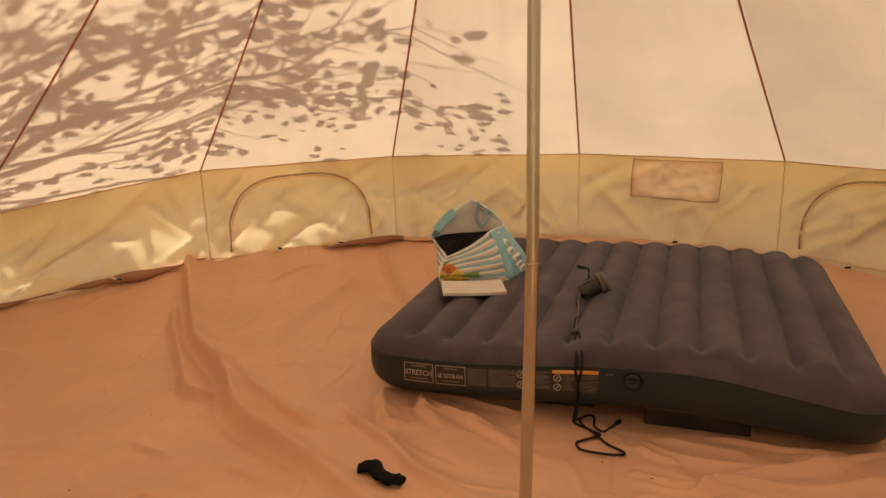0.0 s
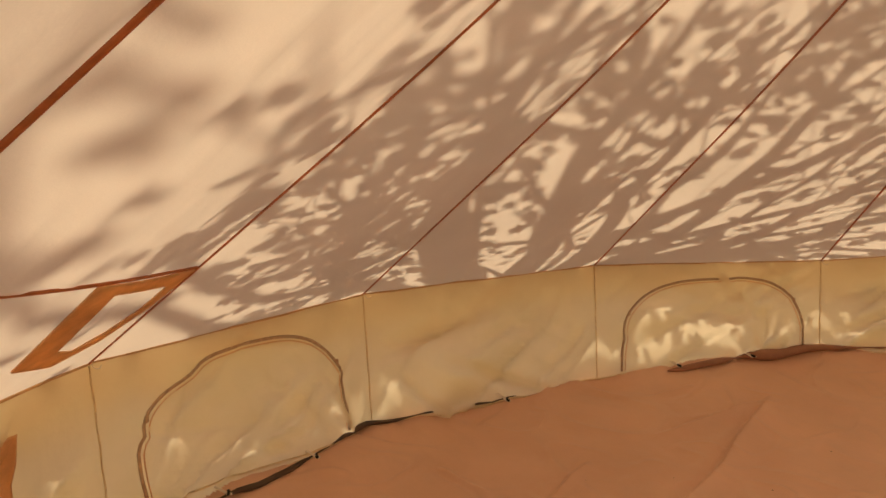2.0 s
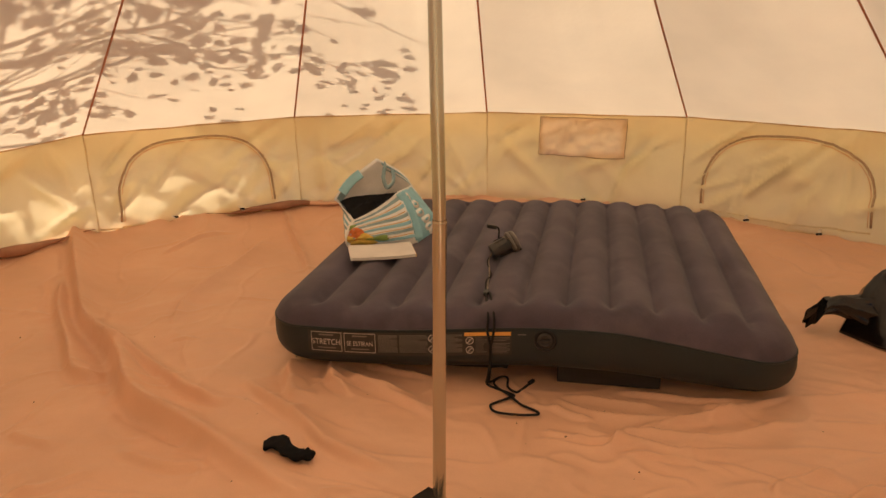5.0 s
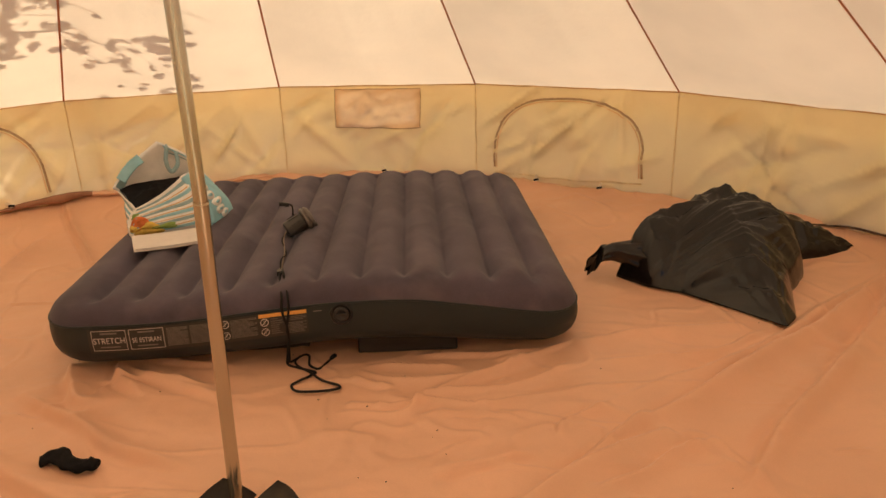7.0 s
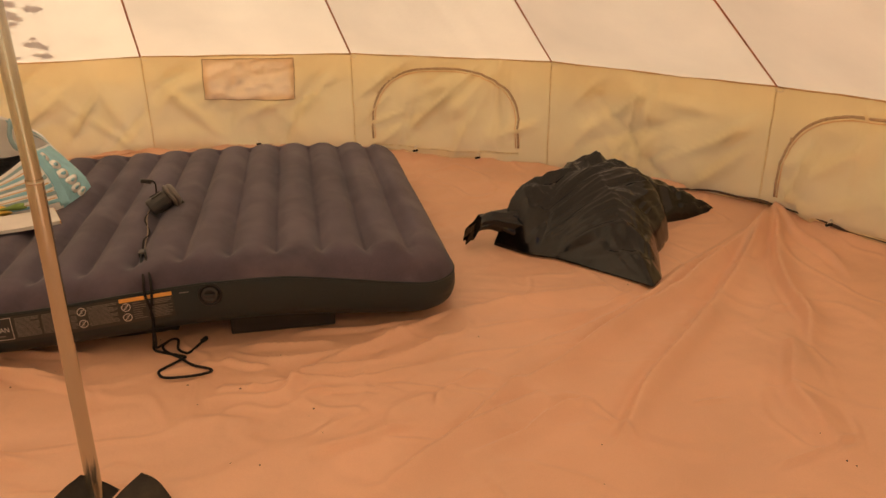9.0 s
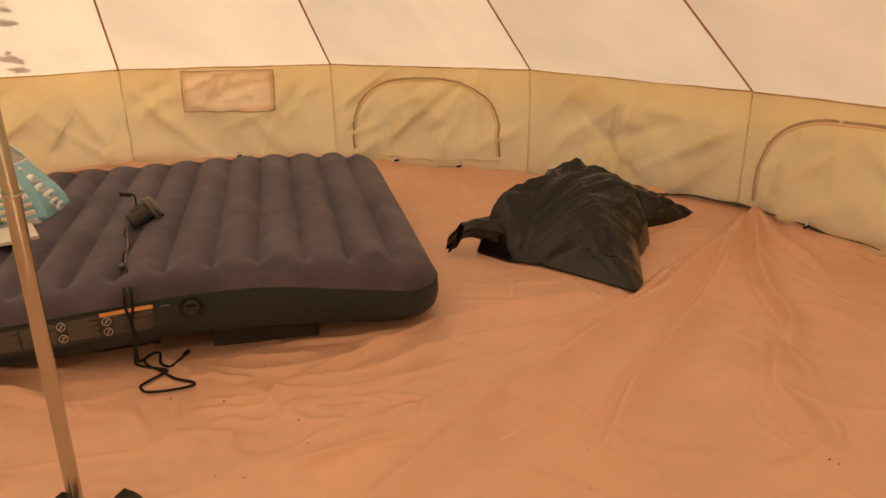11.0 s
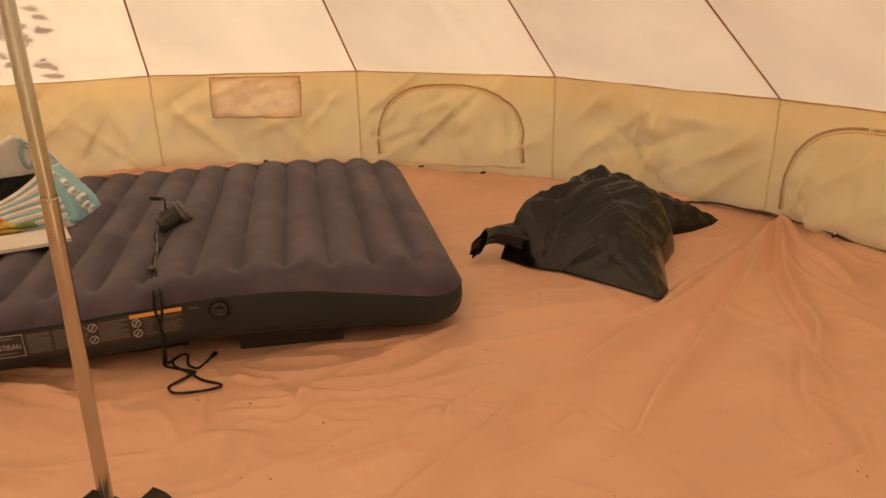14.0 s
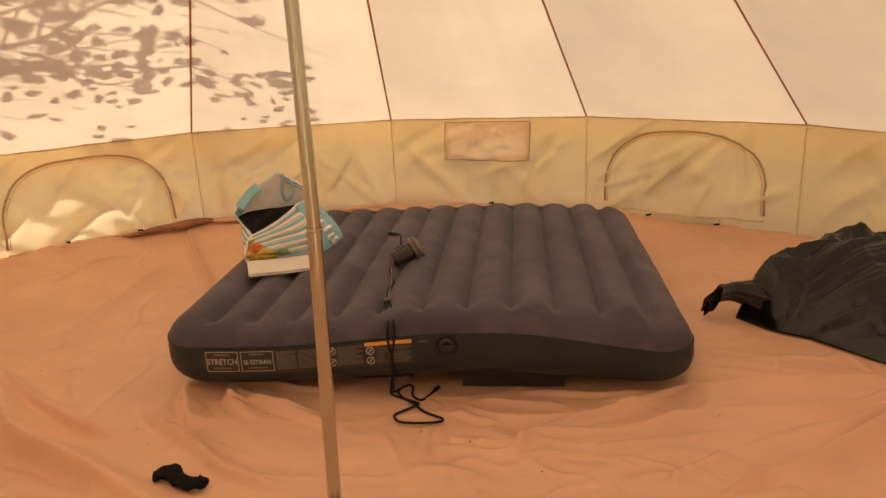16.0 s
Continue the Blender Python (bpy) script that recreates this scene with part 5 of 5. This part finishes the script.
N, M = 340, 130
bv = []
for j in range(M + 1):
    t = j / M
    for i in range(N):
        a = 2 * math.pi * i / N
        r = liner_outline(a) * t
        x, y = r * math.cos(a), r * math.sin(a)
        lie = max(0.0, min(1.0, -1.3 * math.sin(a + 0.65)))
        dome = (0.285 + 0.022 * math.exp(-(((x - 0.16) / 0.14) ** 2) - (y / 0.16) ** 2)) * max(0.0, 1 - t ** (2.7 - 1.1 * lie)) ** (0.60 + 0.30 * lie)
        # the near corner lies flat, filled less
        dome *= 1 - 0.42 * math.exp(-(((x + 0.05) / 0.22) ** 2) - ((y + 0.46) / 0.20) ** 2)
        # a loose upper layer thrown over the back, from the neck to its peak
        flap = 0.0
        for ax, ay, az, bx, by, bz in ((-0.42, 0.07, 0.150, -0.29, 0.08, 0.255), (-0.29, 0.08, 0.255, 0.11, 0.13, 0.335)):
            lx, ly = bx - ax, by - ay
            u = max(0.0, min(1.0, ((x - ax) * lx + (y - ay) * ly) / (lx * lx + ly * ly)))
            off = math.hypot(x - ax - lx * u, y - ay - ly * u)
            flap = max(flap, (az + (bz - az) * u) * max(0.0, 1 - (off / (0.20 if y < ay + ly * u else 0.13)) ** 1.7) ** 0.8)
        shell = max(0.0, 1 - t ** 9)
        flap *= shell
        loose = max(0.0, min(1.0, (flap - dome + 0.02) / 0.04))
        base = max(dome, flap)
        sweep = film_folds(x, y, base, -0.42, -0.04, 6.0, 2.0) * (1 - loose)
        pull = film_folds(x, y, base, 0.36, -0.12, 4.5, 11.0) * math.exp(-((math.hypot(x - 0.36, y + 0.12) / 0.42) ** 2)) * (1 - loose)
        tip = film_folds(x, y, base, -0.08, -0.58, 5.0, 19.0) * math.exp(-((math.hypot(x + 0.08, y + 0.58) / 0.30) ** 2))
        facet = crumple((x + 0.25 * y, y, 0.3), 7.0, (1.0, 2.2, 1.0))
        fine = crumple((x + 3, y - 0.3 * x, 0.1), 15.0, (1.0, 2.0, 1.0))
        z = base + shell * (0.026 * sweep + 0.036 * pull + 0.018 * tip + (0.004 + 0.052 * loose) * (facet + 0.3) + 0.018 * loose * fine) * min(1.0, base * 14)
        bv.append(BAGC + Vector((x, y, max(0.003, z + 0.006))))
bf = grid_faces(N, M + 1, True)
bf.append(tuple(M * N + i for i in range(N)))
liner = thing("bin_liner", "half-filled crumpled black plastic bin liner lying on the groundsheet", "bin bag")
part("plastic_sack", mesh_from("plastic_sack", bv, bf, BLACKPLASTIC), liner)

# empty end of the sack trailing behind the filled part
tail = []
for j in range(61):
    t = j / 60
    p = Vector((2.18, 1.12, 0)).lerp(Vector((2.72, 0.90, 0)), t)
    wide = 0.20 * (1 - t) ** 0.75 + 0.012
    high = 0.262 * (1 - t) ** 0.8 + 0.010
    for i in range(49):
        u = -1 + 2 * i / 48
        x, y = p.x + 0.38 * wide * u, p.y + 0.92 * wide * u
        z = high * max(0.0, 1 - abs(u) ** 2.2) ** 0.7
        z += min(1.0, z * 12) * (0.030 * (crumple((x, y, z), 10.0, (1.6, 0.8, 1.0)) + 0.35) + 0.016 * film_folds(x, y, z, 2.70, 0.91, 3.0, 31.0))
        tail.append(Vector((x, y, max(0.003, z))))
part("trailing_end", mesh_from("trailing_end", tail, grid_faces(49, 61), BLACKPLASTIC), liner, "limp empty end of the sack")

# gathered neck, flared at its mouth
neck = spline([(1.70, 1.0, 0.09), (1.61, 1.02, 0.115), (1.555, 1.04, 0.125), (1.515, 1.055, 0.110), (1.485, 1.06, 0.075)], 26)
nv = []
for j, p in enumerate(neck):
    t = j / 25
    for i in range(32):
        a = 2 * math.pi * i / 32
        rr = (0.075 - 0.135 * t + 0.125 * t * t) * (1 + 0.12 * math.sin(7 * a + t * 2) + 0.22 * fbm((math.cos(a), math.sin(a), t * 3), 1.4, 2))
        q = p + Vector((0.55 * rr * math.sin(a) * t, rr * math.cos(a) * (1 - 0.3 * t), rr * math.sin(a) * (1 - 0.25 * t)))
        q.z = max(0.006, q.z)
        nv.append(q)
part("gathered_neck", mesh_from("gathered_neck", nv, grid_faces(32, 26, True) + [tuple(range(32))[::-1], tuple(25 * 32 + i for i in range(32))], BLACKPLASTIC), liner, "gathered flared neck of the sack")

# ---- crumbs and grit on the groundsheet ----
cr = random.Random(31)
cv, cf = [], []
for _ in range(90):
    a, r = cr.uniform(0, 6.28), cr.uniform(0.3, 2.5)
    x, y, s = r * math.cos(a), r * math.sin(a), cr.uniform(0.0015, 0.0042)
    i0 = len(cv)
    for dx, dy, dz in ((1, 0, 0.2), (-0.6, 0.8, 0.1), (-0.5, -0.9, 0.2), (0.1, 0, 1.0)):
        cv.append((x + dx * s, y + dy * s, 0.006 + 0.007 * fbm((x, y, 0), 1.8, 5) + dz * s))
    cf += [(i0, i0 + 1, i0 + 3), (i0 + 1, i0 + 2, i0 + 3), (i0 + 2, i0, i0 + 3), (i0, i0 + 2, i0 + 1)]
tagged(part("grit", mesh_from("grit", cv, cf, WOOD, False)), "scattered dark grit and leaf crumbs on the groundsheet", "grit", kind="stuff")
